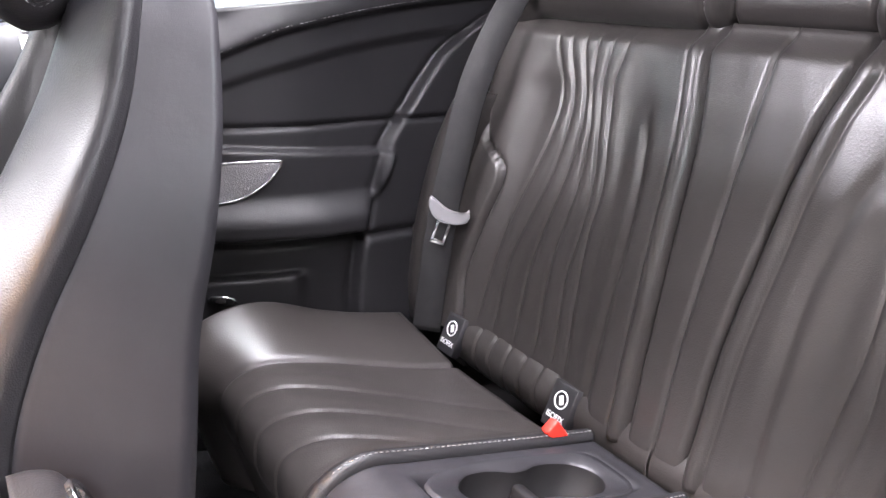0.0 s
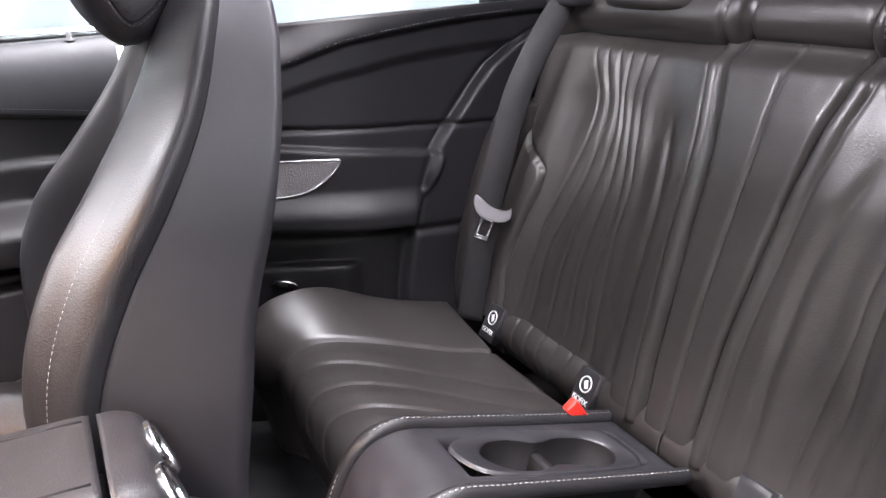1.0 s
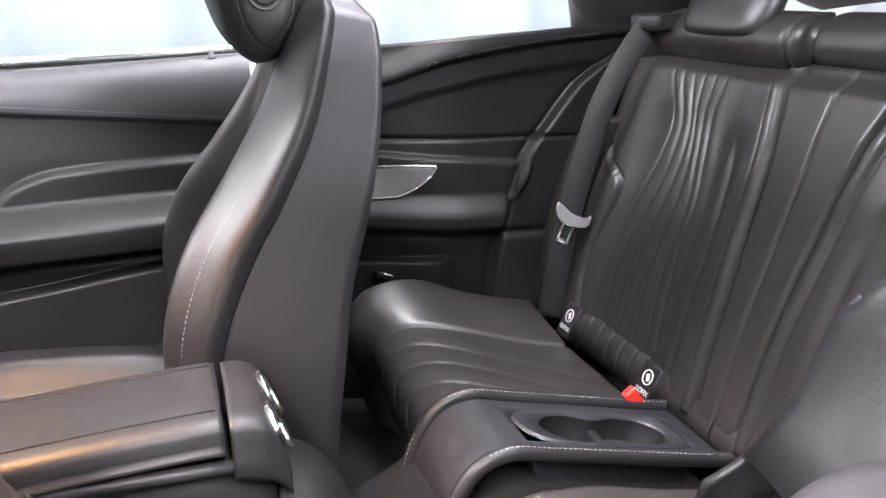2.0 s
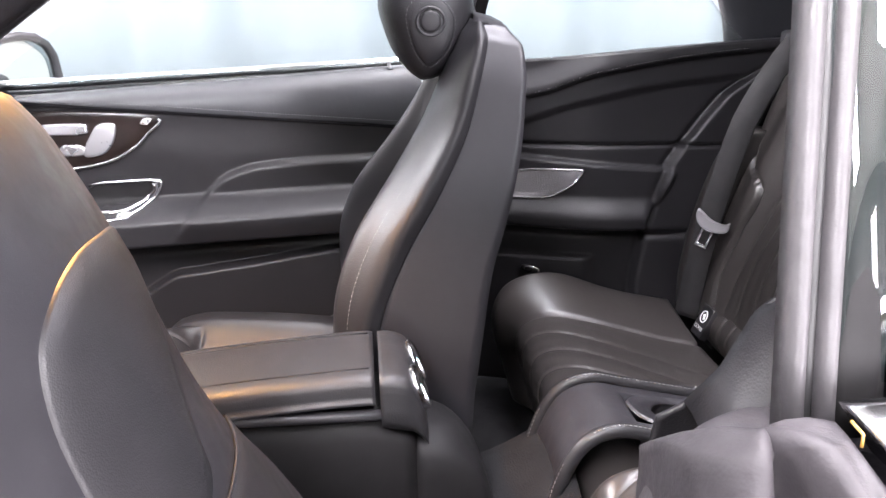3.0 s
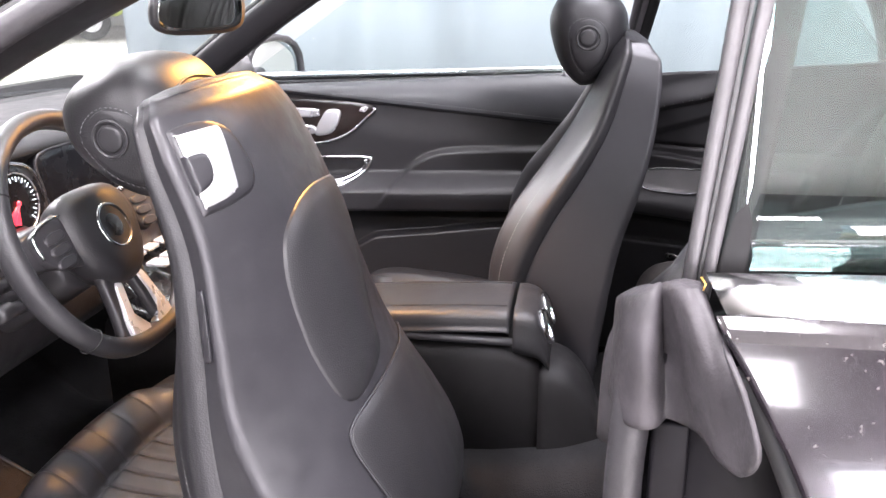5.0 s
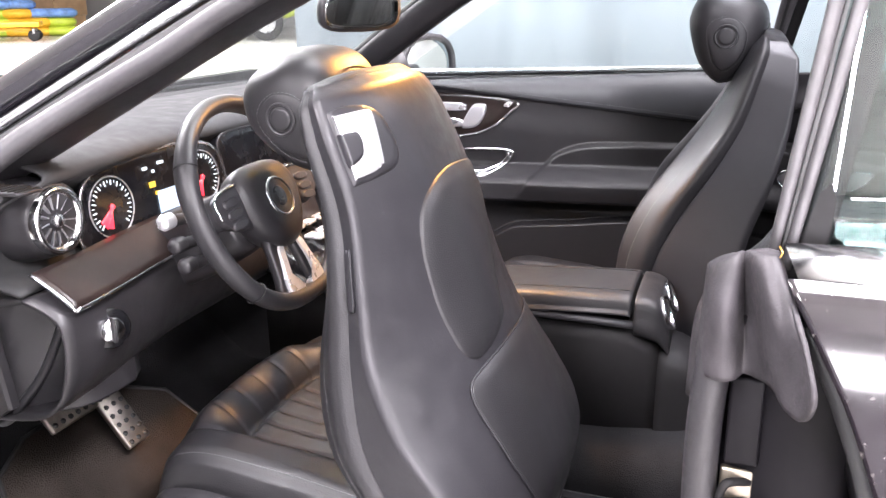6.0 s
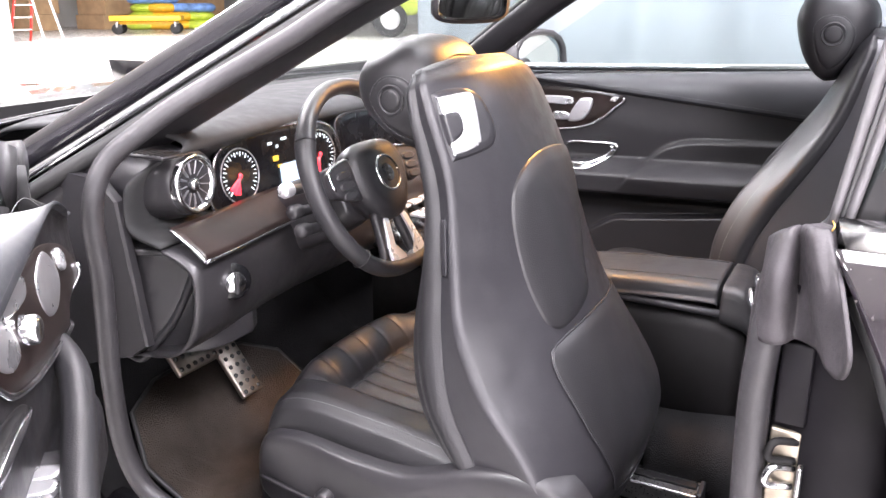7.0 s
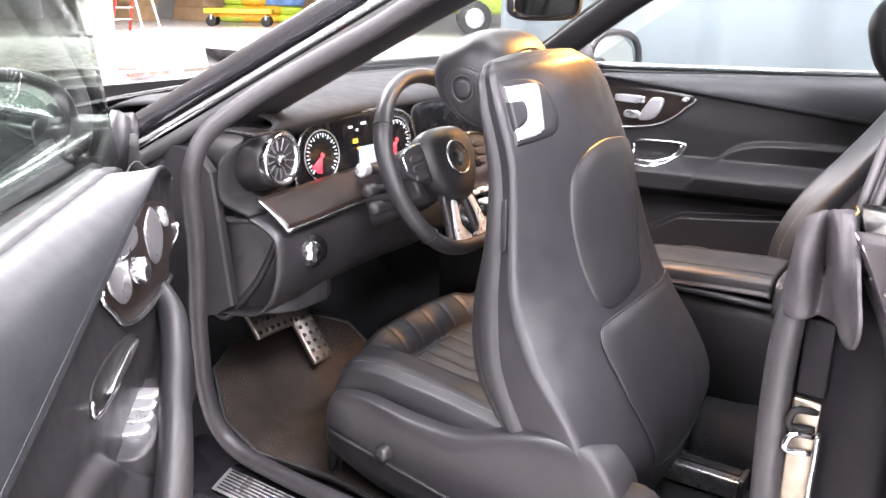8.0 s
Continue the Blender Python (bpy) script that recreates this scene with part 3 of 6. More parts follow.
    for sgn in (-1, 1):
        side = lambda p, q, h, sg=sgn: at(0.148 + p, sg * (0.122 + h - 5.0 * max(-q - 0.02, 0.0) ** 2 - 2.0 * p * p), 0.651 + q)
        panel = part("side_panel", patch(tear, side, 0.002, 4, dome=0.003, base=-0.012), LEATHER, head)
        part("release_button", patch([(p * 0.78, q * 0.78) for p, q in disc], side, 0.0075, 3, dome=0.001, base=-0.004), LEATHER, panel, "round release button")
        part("button_ring", tube([side(p, q, 0.0048) for p, q in spline(disc, 3, True)], 0.0022, 6, closed=True), PLASTIC, panel)
        part("ring_stitching", stitches([side(p * 1.05, q * 1.05, 0.0022) for p, q in spline(tear, 6, True)], 0.0035, 0.003, 0.0004), STITCH_GREY, panel)
        part("post", tube([at(0.08, sgn * 0.06, 0.54), at(0.10, sgn * 0.06, 0.63)], 0.007), METAL, s, "head restraint post")
    # seat cushion
    xs = lambda q: bx - 0.560 + 0.52 * q
    zt = bz - 0.456

    def seat(q, k):
        w = 0.262 * k
        zc = table(q, [0.0, 0.03, 0.08, 0.14, 0.2, 0.3, 0.5, 1.0], [0.440, 0.490, 0.518, 0.505, 0.472, 0.460, 0.452, 0.440])
        zb = table(q, [0.0, 0.03, 0.08, 0.18, 0.3, 0.5, 0.7, 1.0], [0.430, 0.475, 0.500, 0.512, 0.510, 0.500, 0.485, 0.462])
        side = smooth(0.46, 0.72, abs(k))
        z = zc + (zb - zc) * side - 0.016 * smooth(0.86, 0.97, abs(k)) - 0.045 * smooth(0.95, 1.0, abs(k)) ** 2
        x = xs(q) - 0.035 * (1 - abs(k) ** 2) * (1 - q)
        front_part = 1 - smooth(0.17, 0.21, q)
        pleat = sum(dip(k, g, 0.011) for g in (-0.42, -0.25, -0.085, 0.085, 0.25, 0.42)) * (1 - front_part)
        pleat += sum(dip(k, g, 0.011) for g in (-0.66, -0.44, -0.22, 0.0, 0.22, 0.44, 0.66)) * front_part * smooth(0.0, 0.03, q)
        cross = dip(q, 0.19 + 0.03 * k * k, 0.012) * (1 - smooth(0.58, 0.66, abs(k)))
        side_groove = dip(abs(k), 0.50, 0.014) * smooth(0.18, 0.22, q)
        z -= 0.006 * pleat + 0.010 * cross + 0.008 * side_groove
        z += 0.0015 * noise.noise((x * 16, w * 16, 0.3))
        return Vector((x, yc + w, z + zt))

    ks = sorted(set(span(-1, 1, 121)))
    part("cushion", sheet(seat, span(0, 1, 110), ks), LEATHER, s, "black leather seat cushion with cross pleats", thick=0.004)
    for sgn in (-1, 1):
        part("cushion_side", sheet(lambda q, h, g=sgn: seat(q, g * 1.0) + Vector((0, g * 0.010 * math.sin(h * math.pi), -0.11 * h)), span(0, 1, 40), span(0, 1, 8)), LEATHER, s, thick=0.004)
        part("cushion_stitching", stitches([seat(q, sgn * 0.9) + Vector((0, sgn * 0.003, 0.0012)) for q in span(0.05, 0.98, 60)], 0.004, 0.002, 0.0004), STITCH_GREY, s, "grey seam stitching")
    part("cushion_front", sheet(lambda k, h: seat(0, k) + Vector((0.02 * h, 0, -0.10 * h)), span(-1, 1, 60), span(0, 1, 8)), LEATHER, s, thick=0.004)
    # side valance over the seat frame and the recliner cover
    for sgn in (-1, 1):
        surf = (lambda x, z, h, g=sgn: Vector((x, yc + g * (0.262 + h), z + zt)))
        reach = 1.0 if sgn == out else 0.62
        val = [(bx - 0.555, 0.425), (bx - 0.525, 0.450), (bx - 0.46, 0.460), (bx - 0.36, 0.452), (bx - 0.27, 0.452), (bx - 0.20, 0.472), (bx - 0.14, 0.494), (bx - 0.08, 0.504), (bx - 0.025, 0.494), (bx + 0.015, 0.458), (bx + 0.028, 0.41), (bx + 0.01, 0.34), (bx - 0.20, 0.285), (bx - 0.40, 0.275), (bx - 0.545, 0.32), (bx - 0.565, 0.37)]
        val = [(bx - 0.56 + (x - bx + 0.56) * reach, z) for x, z in val]
        cover = part("side_valance", patch(val, surf, 0.022, 4, dome=0.012, base=-0.045, edge=0.018), PLASTIC, s, "black plastic seat side cover")
        part("lumbar_knob", lathe([(0.0, 0.022), (0.010, 0.022), (0.014, 0.016), (0.015, 0.0)], (bx - 0.405, yc + sgn * 0.292, 0.375 + zt), (0, sgn, 0), 18), PLASTIC, cover)
        groove = [surf(x, 0.375 - 0.16 * (x - bx + 0.55), 0.032) for x in span(bx - 0.54, bx - 0.56 + 0.51 * reach, 12)]
        part("valance_ridge", tube(groove, 0.004, 6), PLASTIC, cover)
    if belt_lever:
        part("recliner_cover", lathe([(0.0, 0.05), (0.030, 0.05), (0.045, 0.04), (0.05, 0.0)], (bx + 0.035, yc - 0.235, bz - 0.06), (0, -1, 0), 20), RECESS, s)
    part("seat_frame", bm_box(bx - 0.48, bx - 0.02, yc - 0.2, yc + 0.2, 0.27, 0.36 + zt, 0.01), RECESS, s)
    rail = 0.10 if belt_lever else -0.06
    for dy in (-0.19, 0.19):
        r = part("seat_rail", bm_box(bx - 0.5, bx + rail, yc + dy - 0.032, yc + dy + 0.032, 0.22, 0.262, 0.004), METAL if belt_lever else RECESS, s, "steel seat rail" if belt_lever else "dark seat rail", smooth=False)
        part("rail_slot", bm_box(bx - 0.5, bx + rail - 0.005, yc + dy - 0.010, yc + dy + 0.010, 0.255, 0.267, 0.002), RECESS, r, smooth=False)
        if belt_lever:
            part("rail_end", bm_box(bx + 0.098, bx + 0.108, yc + dy - 0.034, yc + dy + 0.034, 0.222, 0.268, 0.003), PLASTIC, r, smooth=False)
    return s


front_seat(-0.383, -0.285, 0.456, -22.7, -1, "black leather driver seat with its back folded forward", True, (-0.267, 0.4535), T_RE)
front_seat(0.385, -0.088, 0.408, 13, 1, "black leather passenger seat with its back upright", False, (-0.088, 0.408), T_RE_FLAT)


# ---- rear bench ----
def rear_bench():
    s = thing("rear_seat", (0.5, 0, 0.25), "black leather rear bench with two pleated seats", "seat")
    FZ = [0.47, 0.52, 0.595, 0.665, 0.735, 0.805, 0.868, 0.932]
    FAN = [[0.416, 0.412, 0.403, 0.389, 0.367, 0.351, 0.358, 0.396], [0.373, 0.373, 0.370, 0.349, 0.327, 0.321, 0.332, 0.364], [0.316, 0.317, 0.317, 0.308, 0.294, 0.292, 0.307, 0.332], [0.264, 0.267, 0.274, 0.270, 0.263, 0.272, 0.292, 0.303], [0.221, 0.225, 0.235, 0.232, 0.234, 0.252, 0.272, 0.272], [0.192, 0.197, 0.206, 0.213, 0.213, 0.232, 0.250, 0.243]]
    fold = lambda k, z: table(z, FZ, FAN[k])
    seam_at = lambda z: table(z, [0.47, 0.54, 0.62, 0.71, 0.80, 0.875, 0.937], [0.080, 0.083, 0.086, 0.094, 0.102, 0.115, 0.132])
    back_x = lambda z: table(z, [0.44, 0.5, 0.6, 0.7, 0.8, 0.88, 0.94, 0.965], [0.500, 0.513, 0.537, 0.568, 0.602, 0.630, 0.654, 0.672])
    rim_y = lambda z: table(z, [0.44, 0.49, 0.54, 0.63, 0.725, 0.765, 0.85, 0.95], [0.455, 0.459, 0.468, 0.452, 0.438, 0.502, 0.522, 0.53])

    def back(y, z, h=0.0):
        q = abs(y)
        x = back_x(z)
        # hollow of each seat between its bolsters
        x += 0.012 * smooth(0.12, 0.20, q) * (1 - smooth(0.38, 0.47, q)) * (1 - 0.7 * smooth(0.84, 0.94, z))
        x += 0.05 * smooth(0.52, 0.60, q)
        on = smooth(0.47, 0.50, z) * (1 - smooth(0.915, 0.945, z))
        for k in range(6):
            line = fold(k, z)
            x += 0.0030 * dip(q, line, 0.0030) * on
            x -= 0.0022 * dip(q, line - 0.014, 0.012) * on
        crease = table(z, [0.47, 0.65, 0.72, 0.79, 0.85], [0.134, 0.134, 0.137, 0.150, 0.168])
        x += 0.006 * dip(q, crease, 0.010) * (1 - smooth(0.80, 0.86, z))
        sm = seam_at(z)
        x += 0.004 * dip(q, sm, 0.0040) - 0.007 * dip(q, sm - 0.013, 0.013)
        x += 0.014 * dip(q, sm - 0.031, 0.0055)
        x += 0.006 * dip(y, 0.0, 0.0036)
        x += 0.014 * dip(q, rim_y(z), 0.006) * (1 - smooth(0.76, 0.82, z))
        x += 0.016 * smooth(0.93, 0.955, z)
        # slack in the leather
        x += 0.0016 * noise.noise((y * 11, z * 9, 1.7)) + 0.0007 * noise.noise((y * 34, z * 15, 4.1))
        return Vector((x - h, y, z))

    ys = sorted(set([round(v, 5) for v in span(-0.56, 0.56, 480)]))
    part("backrest", sheet(lambda z, y: back(y, z), span(0.44, 0.965, 76), ys), LEATHER_REAR, s, "pleated black leather rear backrest", thick=0.004)
    for sgn in (-1, 1):
        for off in (-0.0035, 0.0035):
            part("back_stitching", stitches([back(sgn * (seam_at(z) + off), z, 0.0012) for z in span(0.475, 0.935, 60)], r=0.0006), STITCH_TAN, s, "pale tan double seam stitching")
        for k in range(6):
            part("pleat_seam", tube([back(sgn * fold(k, z), z, -0.0002) for z in span(0.48, 0.935, 50)], 0.0009, 5), RECESS, s)
    # upper rolls with the head restraints
    def roll(y, t):
        a = t * math.pi * 1.05
        q = abs(y)
        drop = 0.03 * smooth(0.46, 0.57, q)
        split = 0.014 * dip(q, 0.128, 0.004) + 0.030 * dip(q, 0.100, 0.006)
        inner = 0.022 * (1 - smooth(0.090, 0.104, q))
        return Vector((0.722 + inner - (0.062 - split) * math.sin(a), y, 0.992 - drop - (0.046 - split * 0.5) * math.cos(a)))

    part("top_roll", sheet(roll, span(-0.56, 0.56, 240), span(0, 1, 14)), LEATHER_REAR, s, "smooth padded roll along the top of the backrest", thick=0.004)
    for y in (0.133, -0.133, 0.123, -0.123):
        part("roll_stitching", stitches([roll(y, t) + Vector((-0.0015, 0, 0.001)) for t in span(0.05, 0.8, 20)]), STITCH, s)
    part("parcel_shelf", bm_box(0.715, 1.12, -0.62, 0.62, 0.985, 1.005, 0.004), CLOTH, s)
    for sgn in (-1, 1):
        rings = [[(x + a * math.cos(t) * 0.032, sgn * 0.295 + b * math.copysign(abs(math.sin(t)) ** 0.7, math.sin(t)), z) for t in span(0, 2 * math.pi * 15 / 16, 16)] for x, z, a, b in ((0.680, 0.998, 0.6, 0.085), (0.677, 1.008, 1.0, 0.105), (0.687, 1.035, 1.1, 0.115), (0.705, 1.08, 1.0, 0.112), (0.720, 1.11, 0.6, 0.09))]
        hr = part("head_restraint", loft(rings, 4, 2), LEATHER_REAR, s, "small black leather rear head restraint")
        part("head_stitching", stitches([(0.650 + 0.012 * abs(k) ** 2, sgn * 0.295 + 0.085 * k, 1.006 + 0.025 * k * k) for k in span(-1, 1, 30)]), STITCH, hr)
    # cushion
    lines = [0.145, 0.222, 0.298, 0.377]

    def base(p, y):
        """p: 0 at the foot of the front edge, 1 at the back."""
        q = abs(y)
        prof = base.prof[int(p * 200 + 0.5)]
        x, z = prof
        qs = q + 0.50 * (x - 0.14)
        edge = q - 0.462 + 0.22 * (x - 0.14)
        x -= 0.035 * smooth(0.0, 0.07, edge) * (1 - smooth(0.3, 0.6, p))
        z += table(x, [0.08, 0.19, 0.30, 0.46], [0.42, 0.42, 0.24, 0.16]) * max(edge, 0.0) * smooth(0.2, 0.45, p)
        inner = 1 - smooth(0.085, 0.13, q)
        z -= 0.03 * inner
        fade = smooth(0.12, 0.25, p) * (1 - 0.75 * smooth(0.22, 0.32, x))
        arc = sum(dip(qs, l, 0.0036) for l in lines) * fade
        puff = sum(dip(qs, l + 0.038, 0.026) for l in lines) * fade
        z += (0.0030 * puff - 0.0034 * arc) * smooth(0.3, 0.45, p)
        x += (0.0034 * arc - 0.0030 * puff) * (1 - smooth(0.3, 0.5, p))
        z -= 0.007 * dip(edge, 0.0, 0.006) * smooth(0.25, 0.45, p)
        z += 0.0012 * noise.noise((x * 14, y * 14, 2.2))
        z += 0.010 * smooth(0.08, 0.11, q) * (1 - smooth(0.12, 0.17, q))
        return Vector((x, y, z))

    base.prof = spline([(0.135, 0.250), (0.115, 0.33), (0.095, 0.40), (0.105, 0.452), (0.150, 0.475), (0.22, 0.470), (0.30, 0.452), (0.38, 0.432), (0.455, 0.418)], 25)
    part("cushion", sheet(base, span(0, 1, 90), sorted(set([round(v, 5) for v in span(-0.575, 0.575, 480)]))), LEATHER_REAR, s, "black leather rear cushion with lengthwise pleats", thick=0.004)
    # pleated roll between cushion and backrest
    for sgn in (-1, 1):
        def low(y, t):
            a = t * math.pi
            g = sum(dip(y, sgn * l, 0.0030) for l in (0.195, 0.235, 0.275, 0.315, 0.355, 0.395))
            r = 0.050 - 0.003 * g
            return Vector((0.546 - r * math.sin(a), y, 0.428 - (0.052 - 0.002 * g) * math.cos(a)))

        roll_ob = part("low_roll", sheet(low, span(sgn * 0.002, sgn * 0.485, 170), span(0, 1, 14)), LEATHER_REAR, s, "pleated roll at the foot of the backrest", thick=0.004)
        for y in (0.165, 0.455):
            surf = plane_surf((0.490, sgn * y, 0.443), (0, -1, 0), (0.42, 0, 0.9))
            tag = part("child_seat_tag", patch([(-0.024, -0.034), (0.024, -0.034), (0.024, 0.034), (-0.024, 0.034)], lambda p, q, h: surf(p, q, h), 0.004, 1, base=-0.012, edge=0.002), PLASTIC, roll_ob, "black child seat anchor tag with white print")
            mtag = basis((0.490, sgn * y, 0.443), (0, -1, 0), (0.42, 0, 0.9))
            if sgn > 0:
                lettering("tag_print", "ISOFIX", 0.0125, mtag @ Matrix.Translation((0, -0.016, 0.0045)), WHITE, s, "white ISOFIX print")
                part("tag_ring", tube([surf(0.0125 * math.cos(t), 0.010 + 0.0125 * math.sin(t), 0.0045) for t in span(0, 2 * math.pi * 23 / 24, 24)], 0.0013, 6, closed=True), WHITE, s, "white ring print")
                part("tag_mark", box((0, 0, 0), (0.008, 0.013, 0.001), 0.0004), WHITE, s, xf=mtag @ Matrix.Translation((0.001, 0.010, 0.0045)) @ Matrix.Rotation(0.5, 4, "Z"))
            part("anchor_slot", bm_box(0.502, 0.53, sgn * y - 0.02, sgn * y + 0.02, 0.385, 0.41, 0.004), RECESS, roll_ob)
        if sgn < 0:
            continue
        b = thing("belt_buckle", (0.425, sgn * 0.083, 0.42), "red seat belt buckle beside the rear console", "buckle", group="rear buckles")
        mb = Matrix.Translation((0.425, sgn * 0.083, 0.455)) @ Matrix.Rotation(radians(-35), 4, "Y")
        part("buckle_body", box((0, 0, -0.02), (0.026, 0.018, 0.05), 0.004), PLASTIC, b, xf=mb)
        part("press_button", box((-0.002, 0, 0.018), (0.022, 0.015, 0.038), 0.003), RED, b, xf=mb)



rear_bench()


def rear_belt():
    b = thing("seat_belt", (0.55, 0.5, 0.45), "black webbing rear seat belt with a metal tongue", "seat belt")
    run = [(0.650, 0.478, 1.02), (0.610, 0.484, 0.96), (0.560, 0.492, 0.86), (0.528, 0.500, 0.74), (0.502, 0.508, 0.62), (0.484, 0.514, 0.50), (0.476, 0.518, 0.43)]
    part("webbing", ribbon(spline(run, 6), (0.78, -0.62, -0.12), 0.050, 0.0022), WEB, b)
    c = Vector((0.506, 0.497, 0.640))
    m = basis(c, (0.80, -0.48, -0.34), (0.15, -0.1, 1))
    t = part("tongue_grip", patch([(-0.034, 0.010), (-0.036, 0.024), (-0.026, 0.022), (0.0, 0.012), (0.026, 0.014), (0.034, 0.022), (0.037, 0.004), (0.018, -0.008), (-0.016, -0.008)], lambda p, q, h: m @ Vector((p, q, h)), 0.010, 3, base=-0.004), mat("grey_tongue_plastic", (0.30, 0.29, 0.30), 0.45), b, "grey plastic tongue grip")
    for x0, x1, y0, y1 in ((-0.013, -0.007, -0.046, -0.006), (0.007, 0.013, -0.046, -0.006), (-0.013, 0.013, -0.050, -0.042), (-0.013, 0.013, -0.012, -0.004)):
        part("tongue_plate", box(((x0 + x1) / 2, (y0 + y1) / 2, 0.004), (x1 - x0, y1 - y0, 0.003), 0.001), CHROME, t, "steel tongue plate", xf=m)
    part("belt_outlet", box((0.665, 0.475, 1.015), (0.07, 0.10, 0.03), 0.008), PLASTIC, b)


rear_belt()


# ---- rear console with cup holders ----
def rear_console():
    c = thing("rear_console", (0.25, 0, 0.25), "black rear centre console with two cup holders", "console")
    prof = spline([(0.055, 0.24), (0.042, 0.33), (0.050, 0.42), (0.085, 0.495), (0.135, 0.518), (0.20, 0.505), (0.30, 0.481), (0.40, 0.457), (0.47, 0.441)], 12)

    def top(i, y, h=0.0):
        x, z = prof[i]
        q = abs(y) / 0.085
        z2 = z - 0.030 * max(0, q - 0.85) ** 2 * 40 * 0.05
        sink = 0.075 * smooth(0.175, 0.205, x) * (1 - smooth(0.415, 0.44, x)) * (1 - smooth(0.040, 0.047, abs(y)))
        return Vector((x + 0.02 * max(0, q - 0.9), y, z2 + h - sink))

    part("console_body", sheet(top, list(range(len(prof))), span(-0.075, 0.075, 60)), SHELL, c, thick=0.004)
    for sgn in (-1, 1):
        rail = [Vector((x, sgn * 0.082, z + 0.004)) for x, z in prof]
        part("side_pad", tube(rail[16:], 0.011, 10), LEATHER, c, "leather edge pad with pale stitching")
        part("pad_stitching", stitches([p + Vector((0, -0.004, 0.0105)) for p in rail[30:]]), STITCH, c)
        part("pad_stitching", stitches([p + Vector((-0.0085, -0.004, 0.0066)) for p in rail[18:32]]), STITCH, c)
    tilt = basis((0.310, -0.002, 0.4795), (1, 0, -0.24), (0, 1, 0))
    surf = lambda p, q, h: tilt @ Vector((p, q, h))
    rim = [(-0.125, 0.030), (-0.06, 0.052), (0.06, 0.052), (0.118, 0.044), (0.128, 0.0), (0.118, -0.044), (0.06, -0.052), (-0.06, -0.052), (-0.115, -0.038), (-0.135, 0.0)]
    o = spline(rim, 5, True)
    # two-lobed opening with deep wells, their inner shade painted near-black
    lobes = []
    for p, q in o:
        t = math.atan2(q / 0.05, p / 0.125)
        x = 0.100 * math.cos(t) + 0.004
        waist = 0.026 + 0.014 * min(1.0, abs(x - 0.002) / 0.035)
        y = math.copysign(min(abs(0.052 * math.sin(t)), waist * math.sqrt(max(0.02, 1 - (x / 0.108) ** 4))), math.sin(t))
        lobes.append((x, y))
    plate = grid_mesh([[surf(p, q, 0.001) for p, q in o], [surf(p * 0.985, q * 0.97, 0.006) for p, q in o], [surf(p * 0.95, q * 0.93, 0.0035) for p, q in o], [surf(p * 1.03, q * 1.06, 0.002) for p, q in lobes], [surf(p, q, -0.002) for p, q in lobes]], closed_v=True)
    part("holder_rim", plate, SHELL, c, "satin dark rim of the cup holder")
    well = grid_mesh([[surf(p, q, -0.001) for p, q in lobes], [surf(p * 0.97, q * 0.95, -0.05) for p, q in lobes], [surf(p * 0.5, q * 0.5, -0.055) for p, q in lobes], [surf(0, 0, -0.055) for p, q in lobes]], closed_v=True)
    part("cup_well", well, RECESS, c, "deep double cup well with its shade put into black")
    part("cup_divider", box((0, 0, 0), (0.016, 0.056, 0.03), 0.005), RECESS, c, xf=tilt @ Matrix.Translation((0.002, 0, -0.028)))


rear_console()


